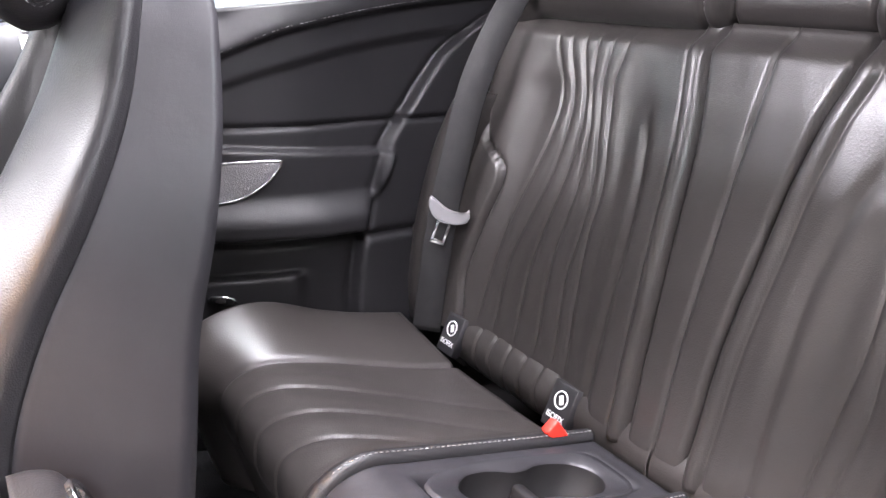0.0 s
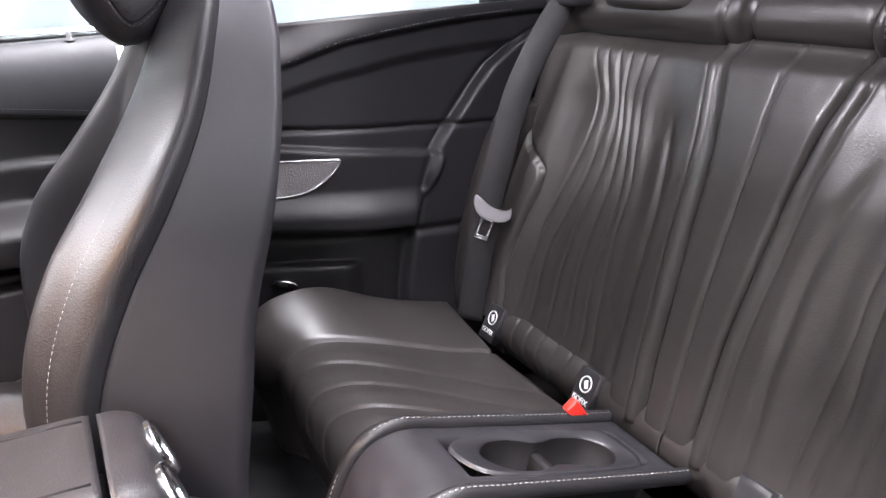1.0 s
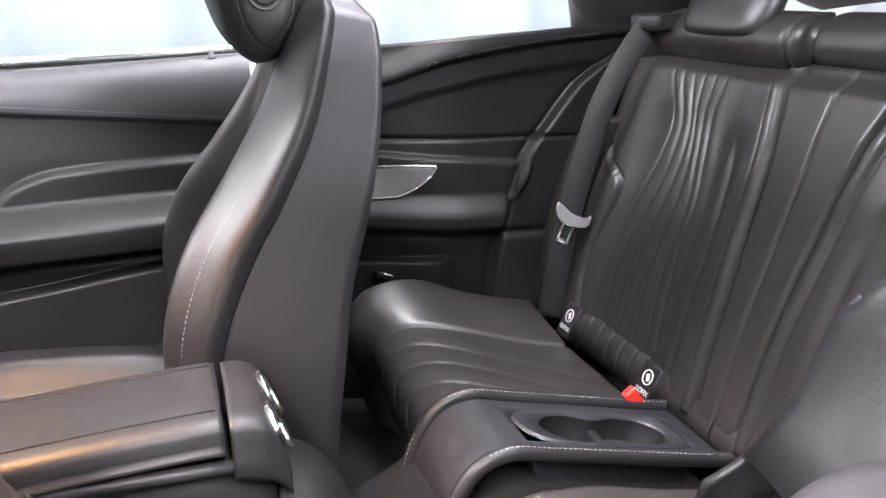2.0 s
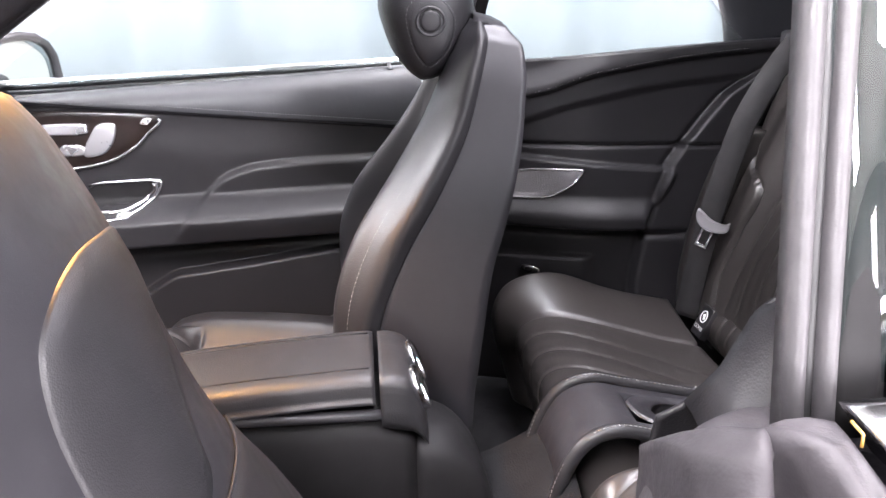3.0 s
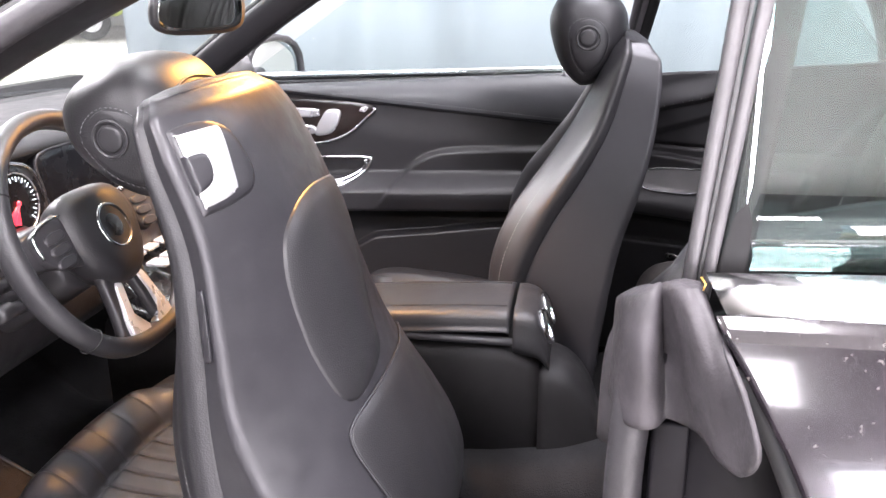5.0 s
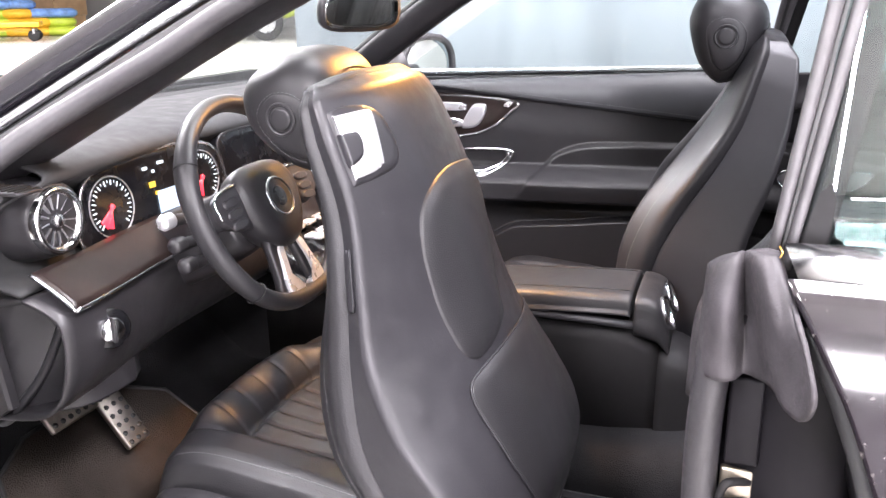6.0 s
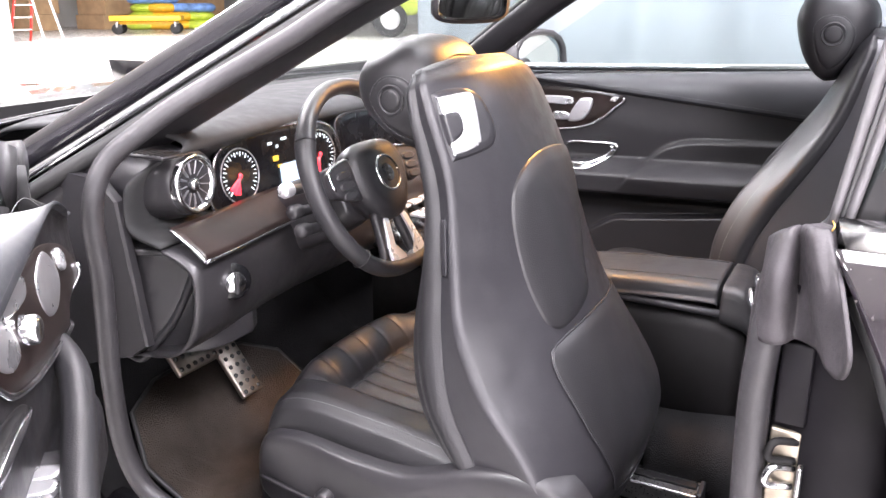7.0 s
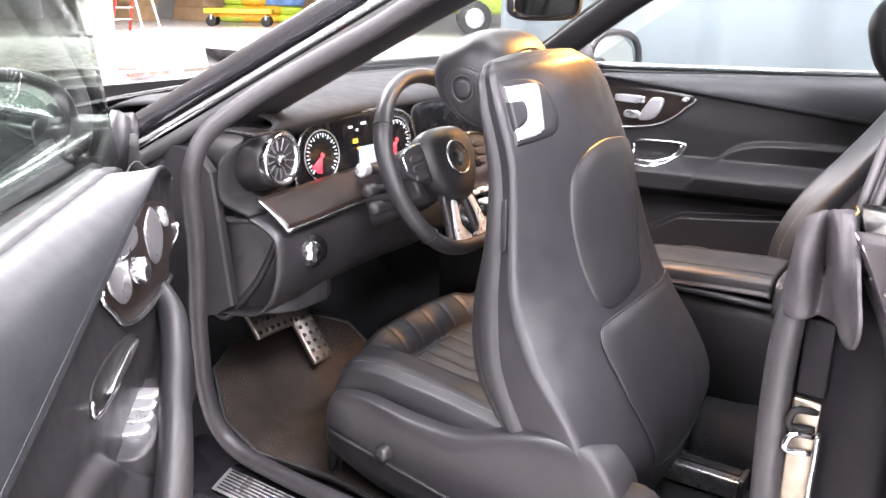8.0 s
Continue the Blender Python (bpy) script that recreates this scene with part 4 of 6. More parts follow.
# ---- front console ----
def front_console():
    c = thing("front_console", (-0.5, 0, 0.25), "black front centre console with a padded armrest lid", "console")

    def ring(x, zt, zb, hw, drop=0.0):
        return [(x, -hw, zb), (x, -hw, zt - 0.075), (x, -hw * 0.99, zt - 0.045), (x, -hw * 0.9, zt - 0.018), (x, -hw * 0.6, zt - 0.004), (x, 0, zt), (x, hw * 0.6, zt - 0.004), (x, hw * 0.9, zt - 0.018), (x, hw * 0.99, zt - 0.045), (x, hw, zt - 0.075), (x, hw, zb), (x, 0, zb)]

    def low_ring(x, zt, zb, hw):
        return [(x, -hw, zb), (x, -hw, zt - 0.030), (x, -hw * 0.985, zt - 0.020), (x, -hw * 0.93, zt - 0.009), (x, -hw * 0.7, zt - 0.002), (x, 0, zt), (x, hw * 0.7, zt - 0.002), (x, hw * 0.93, zt - 0.009), (x, hw * 0.985, zt - 0.020), (x, hw, zt - 0.030), (x, hw, zb), (x, 0, zb)]

    lid = [low_ring(x, z, z - 0.040, 0.092) for x, z in ((-0.53, 0.606), (-0.50, 0.617), (-0.40, 0.626), (-0.28, 0.633), (-0.21, 0.635), (-0.203, 0.629))]
    lidp = part("armrest_lid", loft(lid, 3, 3), LEATHER, c, "padded leather armrest lid")
    for y in (-0.060, 0.060):
        part("lid_seam", tube([(x, y, z - 0.0016) for x, z in ((-0.50, 0.617), (-0.40, 0.626), (-0.28, 0.633), (-0.21, 0.635))], 0.0018, 6), RECESS, lidp)
    body = [ring(x, 0.578, 0.22, 0.084) for x in (-0.98, -0.6, -0.3)] + [ring(-0.2, 0.578, 0.22, 0.084), ring(-0.15, 0.55, 0.22, 0.080)]
    # the seat's shade on the console flanks is put into this black
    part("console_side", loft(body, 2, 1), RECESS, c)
    tail = [low_ring(-0.196, 0.633, 0.56, 0.093), low_ring(-0.180, 0.633, 0.556, 0.093), low_ring(-0.163, 0.628, 0.552, 0.092), low_ring(-0.152, 0.619, 0.548, 0.090), low_ring(-0.140, 0.592, 0.535, 0.086), low_ring(-0.132, 0.560, 0.522, 0.080)]
    end = part("console_end", loft(tail, 3, 3), LEATHER, c, "rounded leather end of the console")
    part("lid_ridge", tube([(x, -0.090, 0.578 - 0.015 * (x + 0.2)) for x in span(-0.55, -0.19, 8)], 0.008, 8), PLASTIC, c)
    for sgn in (-1, 1):
        o = Vector((-0.142, sgn * 0.044, 0.592))
        ax = Vector((0.92, 0, 0.39)).normalized()
        v = part("air_vent", lathe([(0.028, -0.03), (0.033, 0.004), (0.031, 0.007), (0.027, 0.002), (0.025, -0.02), (0.0, -0.022)], o, ax, 28), CHROME, end, "chrome ringed rear air vent")
        part("vent_core", lathe([(0.0, 0.003), (0.006, 0.002), (0.008, -0.006), (0.025, -0.014)], o, ax, 20), RECESS, v)
        a = ax.orthogonal().normalized()
        b = ax.cross(a)
        for k in range(10):
            d = a * math.cos(k * math.pi / 5) + b * math.sin(k * math.pi / 5)
            part("vent_fin", tube([o + d * 0.006, o + d * 0.027 + ax * 0.001], 0.0013, 5), CHROME, v)
    # kick panel blackened too, with the shade low in the cabin painted on
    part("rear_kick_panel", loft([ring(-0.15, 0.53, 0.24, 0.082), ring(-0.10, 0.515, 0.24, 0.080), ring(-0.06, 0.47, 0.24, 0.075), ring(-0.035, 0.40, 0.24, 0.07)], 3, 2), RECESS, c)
    # dark key field ahead of the armrest
    deck = part("control_deck", loft([ring(x, z, z - 0.05, 0.115) for x, z in ((-1.0, 0.70), (-0.8, 0.645), (-0.6, 0.618), (-0.52, 0.612))], 3, 2), DIALBLACK, c, "gloss black control deck")
    for i in range(6):
        for j in (-1, 0, 1):
            part("deck_key", box((-0.92 + 0.055 * i, j * 0.05, 0.695 - 0.013 * i), (0.04, 0.036, 0.008), 0.002), SILVER, deck, "silver control key")


front_console()


# ---- doors ----
def crease(x):
    return 0.900 - 0.100 * (x + 0.73) - 0.060 * smooth(-0.90, -1.10, x) ** 1.5


def door_top(x):
    return 0.9325 + 0.047 * (x + 0.72) - 0.046 * smooth(-0.92, -1.10, x) ** 1.5


def wave(x):
    return table(x, [-0.70, -0.62, -0.58, -0.52, -0.46, -0.40, -0.30, -0.05], [0.60, 0.63, 0.680, 0.740, 0.765, 0.773, 0.778, 0.783])


def door_depth(x, z, slim=False):
    """How far the door's inner face stands into the cabin from its outer plane."""
    zc, zt = crease(x), door_top(x)
    if z > zc:
        t = min(max((z - zc) / max(zt - zc, 0.01), 0.0), 1.0)
        d = 0.015 + 0.066 * math.sqrt(max(1 - 0.96 * t**2.2, 0))
    else:
        d = 0.081 - 0.014 * smooth(0.0, 0.008, zc - z) + 0.006 * smooth(0.02, 0.10, zc - z)
    w = wave(x)
    below = smooth(0.0, 0.016, w - z) * smooth(-0.66, -0.56, x)
    d += 0.016 * below * smooth(0.60, 0.66, z)
    za = 0.650 + 0.030 * (x + 0.78)
    arm = 1 - smooth(za + 0.004, za + 0.050, z)
    arm *= smooth(za - 0.062, za - 0.040, z) * (0.25 + 0.75 * smooth(-1.06, -0.90, x))
    d += (0.036 if slim else 0.084) * arm
    d -= 0.012 * dip(z, za - 0.068, 0.012)
    zp = table(x, [-1.1, -0.78, -0.71, -0.64, -0.55, -0.27, -0.05], [0.46, 0.47, 0.500, 0.540, 0.552, 0.585, 0.60]) - 0.012
    d += (0.010 if slim else 0.030) * (1 - smooth(zp - 0.010, zp, z)) * smooth(0.28, 0.34, z)
    d -= 0.055 * smooth(-0.96, -1.10, x) * smooth(0.80, 0.70, z)
    return d


def door_face(sgn, m):
    return lambda x, z, h=0.0: m @ Vector((x, sgn * (0.80 - door_depth(x, z, sgn < 0) - h), z))


def build_door(sgn, m, label, driver):
    place = m @ Vector((-0.6, sgn * 0.8, 0.30))
    d = thing("car_door", place, label, "car door", group="car doors")
    f = door_face(sgn, m)
    xs, rear = span(-1.10, -0.065, 190), -0.065
    part("lower_trim", sheet(lambda x, t: f(x, 0.28 + (crease(x) - 0.004 - 0.28) * t), xs, span(0, 1, 150)), TRIM, d, "dark soft door trim with an armrest", thick=0.003)
    part("upper_trim", sheet(lambda x, t: f(x, crease(x) - 0.004 + (door_top(x) - crease(x) + 0.004) * t), xs, span(0, 1, 50)), TRIM_TOP, d, "grained upper door trim", thick=0.003)
    part("trim_stitching", stitches([f(x, crease(x) + 0.009, 0.0012) for x in span(-1.05, -0.08, 120)], 0.005, 0.0015, 0.0005), STITCH_GREY, d, "grey stitching")
    skin = lambda x, z: m @ Vector((x, sgn * (0.835 + 0.04 * math.sin((z - 0.28) / 0.68 * math.pi * 0.8)), z))
    part("outer_skin", sheet(skin, span(-1.13, -0.03, 20), span(0.24, 0.945, 16)), PAINT, d, "black painted outer door skin", thick=0.004)
    part("rear_edge", sheet(lambda t, z: m @ (Vector((rear, sgn * (0.80 - door_depth(rear, z)), z)) * (1 - t) + Vector((-0.03, sgn * (0.835 + 0.04 * math.sin((z - 0.28) / 0.68 * math.pi * 0.8)), z)) * t), span(0, 1, 6), span(0.28, 0.945, 40)), PAINT, d, thick=0.003)
    part("front_edge", sheet(lambda t, z: m @ (Vector((-1.10, sgn * (0.80 - door_depth(-1.1, z)), z)) * (1 - t) + Vector((-1.13, sgn * 0.85, z)) * t), span(0, 1, 4), span(0.28, 0.94, 30)), RUBBER_DARK, d, thick=0.003)
    part("window_seal", ribbon([m @ Vector((x, sgn * 0.792, door_top(x) - 0.006)) for x in span(-1.0, -0.07, 20)], m.to_3x3() @ Vector((0, 1, 0)), 0.03, 0.012), RUBBER_DARK, d)
    part("belt_chrome", ribbon([m @ Vector((x, sgn * 0.832, 0.948 + 0.028 * (x + 0.72))) for x in span(-1.12, -0.03, 20)], m.to_3x3() @ Vector((0, 0, 1)), 0.022, 0.010), CHROME, d, "satin chrome belt strip")
    # wood field with seat keys
    if driver:
        field = [(-0.60, 0.872), (-0.625, 0.842), (-0.666, 0.812), (-0.775, 0.784), (-0.95, 0.760), (-1.06, 0.748), (-1.088, 0.765), (-1.085, 0.805), (-1.02, 0.849), (-0.90, 0.884), (-0.80, 0.890), (-0.70, 0.890)]
        low = spline(field, 5, True)[:36]
        keys = [[(-0.785, 0.886), (-0.788, 0.866), (-0.745, 0.864), (-0.690, 0.872), (-0.686, 0.884), (-0.73, 0.888)],
                [(-0.638, 0.882), (-0.690, 0.874), (-0.715, 0.850), (-0.715, 0.828), (-0.680, 0.826), (-0.650, 0.842), (-0.630, 0.862)]]
        bowl = [(-0.715, 0.772), (-0.64, 0.768), (-0.568, 0.772), (-0.510, 0.782), (-0.505, 0.796), (-0.530, 0.808), (-0.60, 0.806), (-0.68, 0.792)]
        lever = [(-0.70, 0.776), (-0.64, 0.774), (-0.57, 0.778), (-0.555, 0.786), (-0.60, 0.788), (-0.66, 0.786)]
    else:
        field = [(-1.00, 0.872), (-0.90, 0.894), (-0.75, 0.890), (-0.638, 0.876), (-0.663, 0.844), (-0.692, 0.817), (-0.735, 0.793), (-0.79, 0.779), (-0.87, 0.774), (-0.96, 0.792), (-1.02, 0.84)]
        low = spline(field, 5, True)[15:47]
        keys = [[(-0.874, 0.868), (-0.795, 0.867), (-0.787, 0.856), (-0.795, 0.845), (-0.874, 0.847), (-0.882, 0.857)],
                [(-0.764, 0.865), (-0.730, 0.864), (-0.734, 0.831), (-0.753, 0.805), (-0.782, 0.796), (-0.800, 0.799), (-0.795, 0.820), (-0.781, 0.844)],
                [(-0.838, 0.824), (-0.805, 0.822), (-0.794, 0.809), (-0.806, 0.800), (-0.842, 0.801), (-0.850, 0.812)]]
        bowl = [(-0.801, 0.731), (-0.721, 0.739), (-0.657, 0.738), (-0.650, 0.725), (-0.669, 0.699), (-0.706, 0.677), (-0.753, 0.669), (-0.800, 0.678)]
        lever = [(-0.662, 0.733), (-0.664, 0.715), (-0.690, 0.694), (-0.730, 0.681), (-0.790, 0.680)]
    wood = part("wood_inlay", patch(field, f, 0.004, 5, base=-0.006, edge=0.003), WOOD, d, "dark open-pore wood inlay")
    part("inlay_chrome", tube([f(x, z - 0.003, 0.005) for x, z in low], 0.0042, 6), CHROME, d, "chrome edge of the wood inlay")
    for k in keys:
        part("seat_key", patch(k, f, 0.007 if driver else 0.011, 4, base=0.002, edge=0.004), KEY, wood, "silver seat adjustment key")
    part("memory_key", patch([(-0.668, 0.874), (-0.652, 0.872), (-0.662, 0.860), (-0.678, 0.862)], f, 0.007, 2, base=0.0), SILVER, wood)
    # inner opening lever in its chrome bowl
    bowlp = part("lever_bowl", patch(bowl, f, 0.003, 5, base=-0.006), RECESS, d, "dark bowl of the door lever")
    part("bowl_ring", tube([f(x, z, 0.004) for x, z in (spline(bowl, 5, True) if not driver else spline(bowl, 5, True)[:22])], 0.0042 if not driver else 0.0025, 6), CHROME, bowlp, "chrome ring")
    grip = patch(lever, f, 0.010, 4, base=0.003, edge=0.004) if driver else tube([f(x, z, 0.007) for x, z in spline(lever, 5)], 0.0062, 8)
    part("door_lever", grip, CHROME, bowlp, "chrome door lever")
    if not driver:
        # silver tube paints the window's reflection on the door's rubber edge
        part("edge_glint", tube([f(-0.064, z, 0.002) for z in span(0.76, 0.945, 14)], 0.006, 8), SILVER, d, "silver strip for the window reflection on the door's rear edge")
    # small round lock pin and rear grille slot on the upper trim
    part("lock_pin", lathe([(0.010, 0.0), (0.009, 0.002), (0.0045, 0.003), (0.0045, 0.014), (0.0, 0.015)], f(-0.138, door_top(-0.138) - 0.002), (0, 0, 1), 14), TRIM_TOP, d)
    part("trim_slot", patch([(-0.175, 0.892), (-0.125, 0.892), (-0.122, 0.875), (-0.128, 0.862), (-0.172, 0.862), (-0.178, 0.877)], f, 0.0015, 3, base=-0.004), PLASTIC, d)
    za = lambda x: 0.650 + 0.030 * (x + 0.78)
    if not driver:
        part("window_key", patch([(-0.735, -0.004), (-0.71, -0.004), (-0.71, 0.004), (-0.735, 0.004)], lambda x, k, h: f(x, za(x) + 0.024 + k, h), 0.008, 2, base=-0.002), KEY, d, "silver window key")
    else:
        # window switch island, pull bar and lower tray
        island = [(-0.73, -0.030), (-0.60, -0.034), (-0.57, 0.0), (-0.59, 0.030), (-0.735, 0.030), (-0.755, 0.0)]
        isl = part("switch_island", patch(island, lambda x, k, h: m @ Vector((x, sgn * (0.724 - k), 0.699 + h)), 0.004, 4, base=-0.06), PLASTIC, d, "black window switch island")
        for i in range(4):
            part("window_key", patch([(-0.014, -0.018), (0.014, -0.018), (0.014, 0.018), (-0.014, 0.018)], lambda x, k, h, i=i: m @ Vector((-0.702 + 0.027 * i + x * 0.8, sgn * (0.722 - k * 1.05), 0.701 + h)), 0.009, 2, base=-0.004), KEY, isl, "silver window key")
        pull = spline([(-0.93, 0.738, 0.752), (-0.90, 0.722, 0.750), (-0.84, 0.702, 0.742), (-0.76, 0.690, 0.727), (-0.68, 0.682, 0.710), (-0.60, 0.672, 0.702), (-0.5, 0.662, 0.700), (-0.40, 0.655, 0.690)], 6)
        part("pull_bar", tube([m @ Vector((x, sgn * y, z)) for x, y, z in pull], 0.018, 12), LEATHER, d, "leather wrapped pull bar")
        nrm = m.to_3x3() @ Vector((0, -sgn, 0))
        part("mirror_dial", patch([(-0.888, 0.879), (-0.925, 0.862), (-0.943, 0.830), (-0.915, 0.806), (-0.870, 0.808), (-0.838, 0.830), (-0.838, 0.862)], f, 0.006, 4, base=0.002, edge=0.003), KEY, wood, "silver mirror control plate")
        part("mirror_key", patch([(-0.962, 0.862), (-0.985, 0.850), (-0.985, 0.832), (-0.966, 0.832), (-0.952, 0.846)], f, 0.009, 3, base=0.002), SILVER, wood)
        part("seat_dial", lathe([(0.016, 0.0), (0.015, 0.014), (0.011, 0.018), (0.0, 0.018)], f(-0.745, 0.842, 0.004), nrm, 18), CHROME, wood, "chrome seat dial")
        part("door_latch", patch([(-0.012, 0.60), (0.012, 0.60), (0.012, 0.68), (-0.012, 0.68)], lambda k, z, h: m @ Vector((-1.118 - h, sgn * (0.79 + k), z)), 0.01, 2), METAL, d)
    # frameless pane
    rise = lambda x, t: t * min(max((x + 1.07) / 0.66, 0.0), 1.0)
    lean = 0.09 if driver else 0.20
    pane = lambda x, t: m @ Vector((x, sgn * ((0.795 if driver else 0.805) - lean * rise(x, t) - 0.02 * rise(x, t) ** 2), door_top(x) - 0.005 + 0.37 * rise(x, t)))
    g = part("window_pane", sheet(pane, span(-1.07, -0.04, 30), span(0, 1, 10)), GLASS_DOOR if driver else GLASS, d, "clear side window pane", thick=0.004)
    g.visible_shadow = False
    # outside mirror on the door
    mc = Vector((-1.13, -0.985, 0.94)) if driver else Vector((-1.018, 0.987, 0.938))
    turn = m @ Matrix.Translation(mc) @ Matrix.Rotation(radians(-23.5 * sgn), 4, "Z") @ Matrix.Translation(-mc)
    tall = 1.0 if driver else 1.17
    rings = [oval(mc + Vector((x, 0, 0)), (0, 0.125 * k, 0), (0, 0, 0.096 * tall * k), 2.6, 16) for x, k in ((-0.13, 0.25), (-0.11, 0.6), (-0.06, 0.92), (0.0, 1.0), (0.02, 0.97))]
    mh = part("mirror_housing", loft(rings, 3, 2), PAINT, d, "black outside mirror housing", xf=turn)
    rr = oval((0, 0, 0), (0.104, 0, 0), (0, 0.080 * tall, 0), 2.6, 16)
    part("mirror_rim", tube([mc + Vector((0.024, 1.09 * v.x, 1.09 * v.y)) for v in rr], 0.010, 8, closed=True), PLASTIC, mh, xf=turn)
    surf = lambda p, q, h: mc + Vector((0.021 + h, p + 0 * q, q))
    part("mirror_pane", patch([(v.x, v.y) for v in rr], surf, 0.003, 3), MIRROR, mh, "mirror glass", xf=turn)
    part("mirror_foot", loft([oval(Vector((mc.x - 0.03, sgn * y, z)), (0.05 * k, 0, 0), (0, 0, 0.03 * k), 2.5, 12) for y, z, k in ((0.79, 0.93, 1.1), (0.84, 0.93, 1.0), (0.92, 0.935, 0.9))], 2, 2), PLASTIC, mh, xf=m)
    part("mirror_triangle", grid_mesh([[(-1.14, sgn * 0.80, 0.86), (-0.915 if driver else -0.975, sgn * 0.80, 0.91)], [(-1.10, sgn * 0.785, 0.965), (-1.03 if driver else -1.005, sgn * 0.785, 0.985 if driver else 1.010)]]), PLASTIC, d, xf=m, thick=0.012)
    return d


HINGE = Vector((-1.10, -0.82, 0))
OPEN = Matrix.Translation((-1.0, -0.96, 0)) @ Matrix.Rotation(radians(-46), 4, "Z") @ Matrix.Translation(-HINGE)
build_door(1, Matrix.Identity(4), "closed passenger door with dark trim and wood inlay", False)
build_door(-1, OPEN, "open driver door with dark trim and chrome keys", True)


# ---- body shell, cabin sides ----
def quarter_depth(x, z):
    """Inner rear side trim: how far it stands in from y = 0.70."""
    d = -0.012 + 0.105 * smooth(-0.06, 0.34, x)
    zc = table(x, [0.0, 0.19, 0.28, 0.42, 0.56, 0.7], [0.865, 0.912, 0.945, 0.968, 0.982, 0.99])
    d += 0.014 * smooth(zc - 0.006, zc + 0.006, z) - 0.014 * smooth(zc + 0.006, zc + 0.06, z)
    zd = table(x, [0.0, 0.15, 0.25, 0.40, 0.56, 0.7], [0.80, 0.850, 0.885, 0.915, 0.93, 0.935])
    d += 0.010 * smooth(zd - 0.010, zd + 0.010, z)
    d -= 0.010 * dip(z, 0.802 - 0.02 * x, 0.004)
    xe = 0.462 - 0.055 * smooth(0.735, 0.625, z) - 0.02 * smooth(0.735, 0.760, z)
    end = 1 - smooth(xe - 0.016, xe, x)
    zb = 0.628 - 0.03 * x
    arm = (1 - smooth(0.650 - 0.03 * x, 0.700 - 0.03 * x, z)) * smooth(zb - 0.012, zb + 0.006, z)
    top = smooth(zb - 0.012, zb + 0.006, z) * (1 - smooth(0.782 - 0.10 * x, 0.791 - 0.10 * x, z))
    d += 0.018 * top * end + 0.030 * arm * end
    d -= 0.010 * dip(z, zb - 0.016, 0.008)
    d += 0.020 * (1 - smooth(0.545, 0.556, z)) * (1 - smooth(0.26, 0.30, x))
    xa = table(z, [0.24, 0.50, 0.626, 0.756, 0.816, 0.895, 0.947, 1.0], [0.36, 0.375, 0.400, 0.445, 0.492, 0.556, 0.636, 0.75])
    d += 0.020 * smooth(xa, xa + 0.012, x) - 0.006 * dip(x, xa - 0.004, 0.007)
    return d


def cabin_side(sgn, name, label):
    c = thing(name, (0.3, sgn * 0.65, 0.3), label, "side trim", group="rear side trims")
    f = lambda x, z, h=0.0: Vector((x, sgn * (0.70 - quarter_depth(x, z) - h), z))
    ztop = lambda x: table(x, [-0.06, -0.046, -0.03, -0.018, -0.005, 0.006, 0.02, 0.07, 0.14, 0.4, 0.7], [0.890, 0.900, 0.909, 0.921, 0.937, 0.957, 0.966, 0.970, 0.976, 0.994, 1.008])
    part("side_panel", sheet(lambda x, t: f(x, 0.24 + (ztop(x) - 0.24) * t), span(-0.045, 0.70, 120), span(0, 1, 190)), TRIM, c, "dark padded rear side panel", thick=0.003)
    part("window_ledge", sheet(lambda x, t: f(x, ztop(x)) + Vector((0, sgn * (0.742 - 0.70 + quarter_depth(x, ztop(x))) * t, 0.006 * math.sin(t * math.pi) - 0.020 * t)), span(-0.03, 0.70, 40), span(0, 1, 8)), TRIM, c, thick=0.003)
    zc = lambda x: table(x, [0.0, 0.19, 0.28, 0.42, 0.56, 0.7], [0.865, 0.912, 0.945, 0.968, 0.982, 0.99])
    part("trim_stitching", stitches([f(x, zc(x) + 0.007, 0.001) for x in span(-0.03, 0.60, 60)]), STITCH, c)
    spk = [(0.085, 0.738), (0.16, 0.747), (0.245, 0.748), (0.260, 0.742), (0.235, 0.712), (0.19, 0.688), (0.12, 0.684), (0.07, 0.690), (0.055, 0.715)]
    g = part("speaker_grille", patch(spk, f, 0.004, 5, base=-0.006), GRILLE, c, "perforated metal speaker grille")
    part("grille_ring", tube([f(x, z, 0.004) for x, z in spline(spk, 5, True)], 0.0022, 6, closed=True), CHROME, g, "thin chrome ring")
    part("belt_hook", patch([(0.136, 0.531), (0.171, 0.525), (0.170, 0.511), (0.135, 0.517)], f, 0.012, 2, base=-0.004), CHROME, c, "small chrome coat hook")
    part("hook_slot", patch([(0.142, 0.527), (0.157, 0.5245), (0.156, 0.516), (0.141, 0.5185)], f, 0.0135, 2, base=0.0), RECESS, c)
    part("seat_side_bolster", loft([oval((x, sgn * y, z), (0.055, 0, -0.01), (0, 0.045, 0), 2.6, 14) for x, y, z in ((0.535, 0.575, 0.42), (0.533, 0.573, 0.50), (0.553, 0.570, 0.62), (0.583, 0.565, 0.72), (0.612, 0.556, 0.79), (0.632, 0.548, 0.83))], 3, 2), LEATHER_REAR, c, "slim leather bolster beside the seat")
    return c


cabin_side(1, "rear_side_trim", "dark padded rear side trim with speaker grille")
cabin_side(-1, "rear_side_trim", "dark padded rear side trim beside the open doorway")

car = thing("car_body", (0, 0, 0.2), "black painted two-door car body with chrome trim", "car")


def mirrored(name, make, material, label="", thick=0.0, sides=(1, -1), see=True):
    for sgn in sides:
        ob = part(name, make(sgn), material, car, label, thick=thick)
        ob.visible_shadow = see


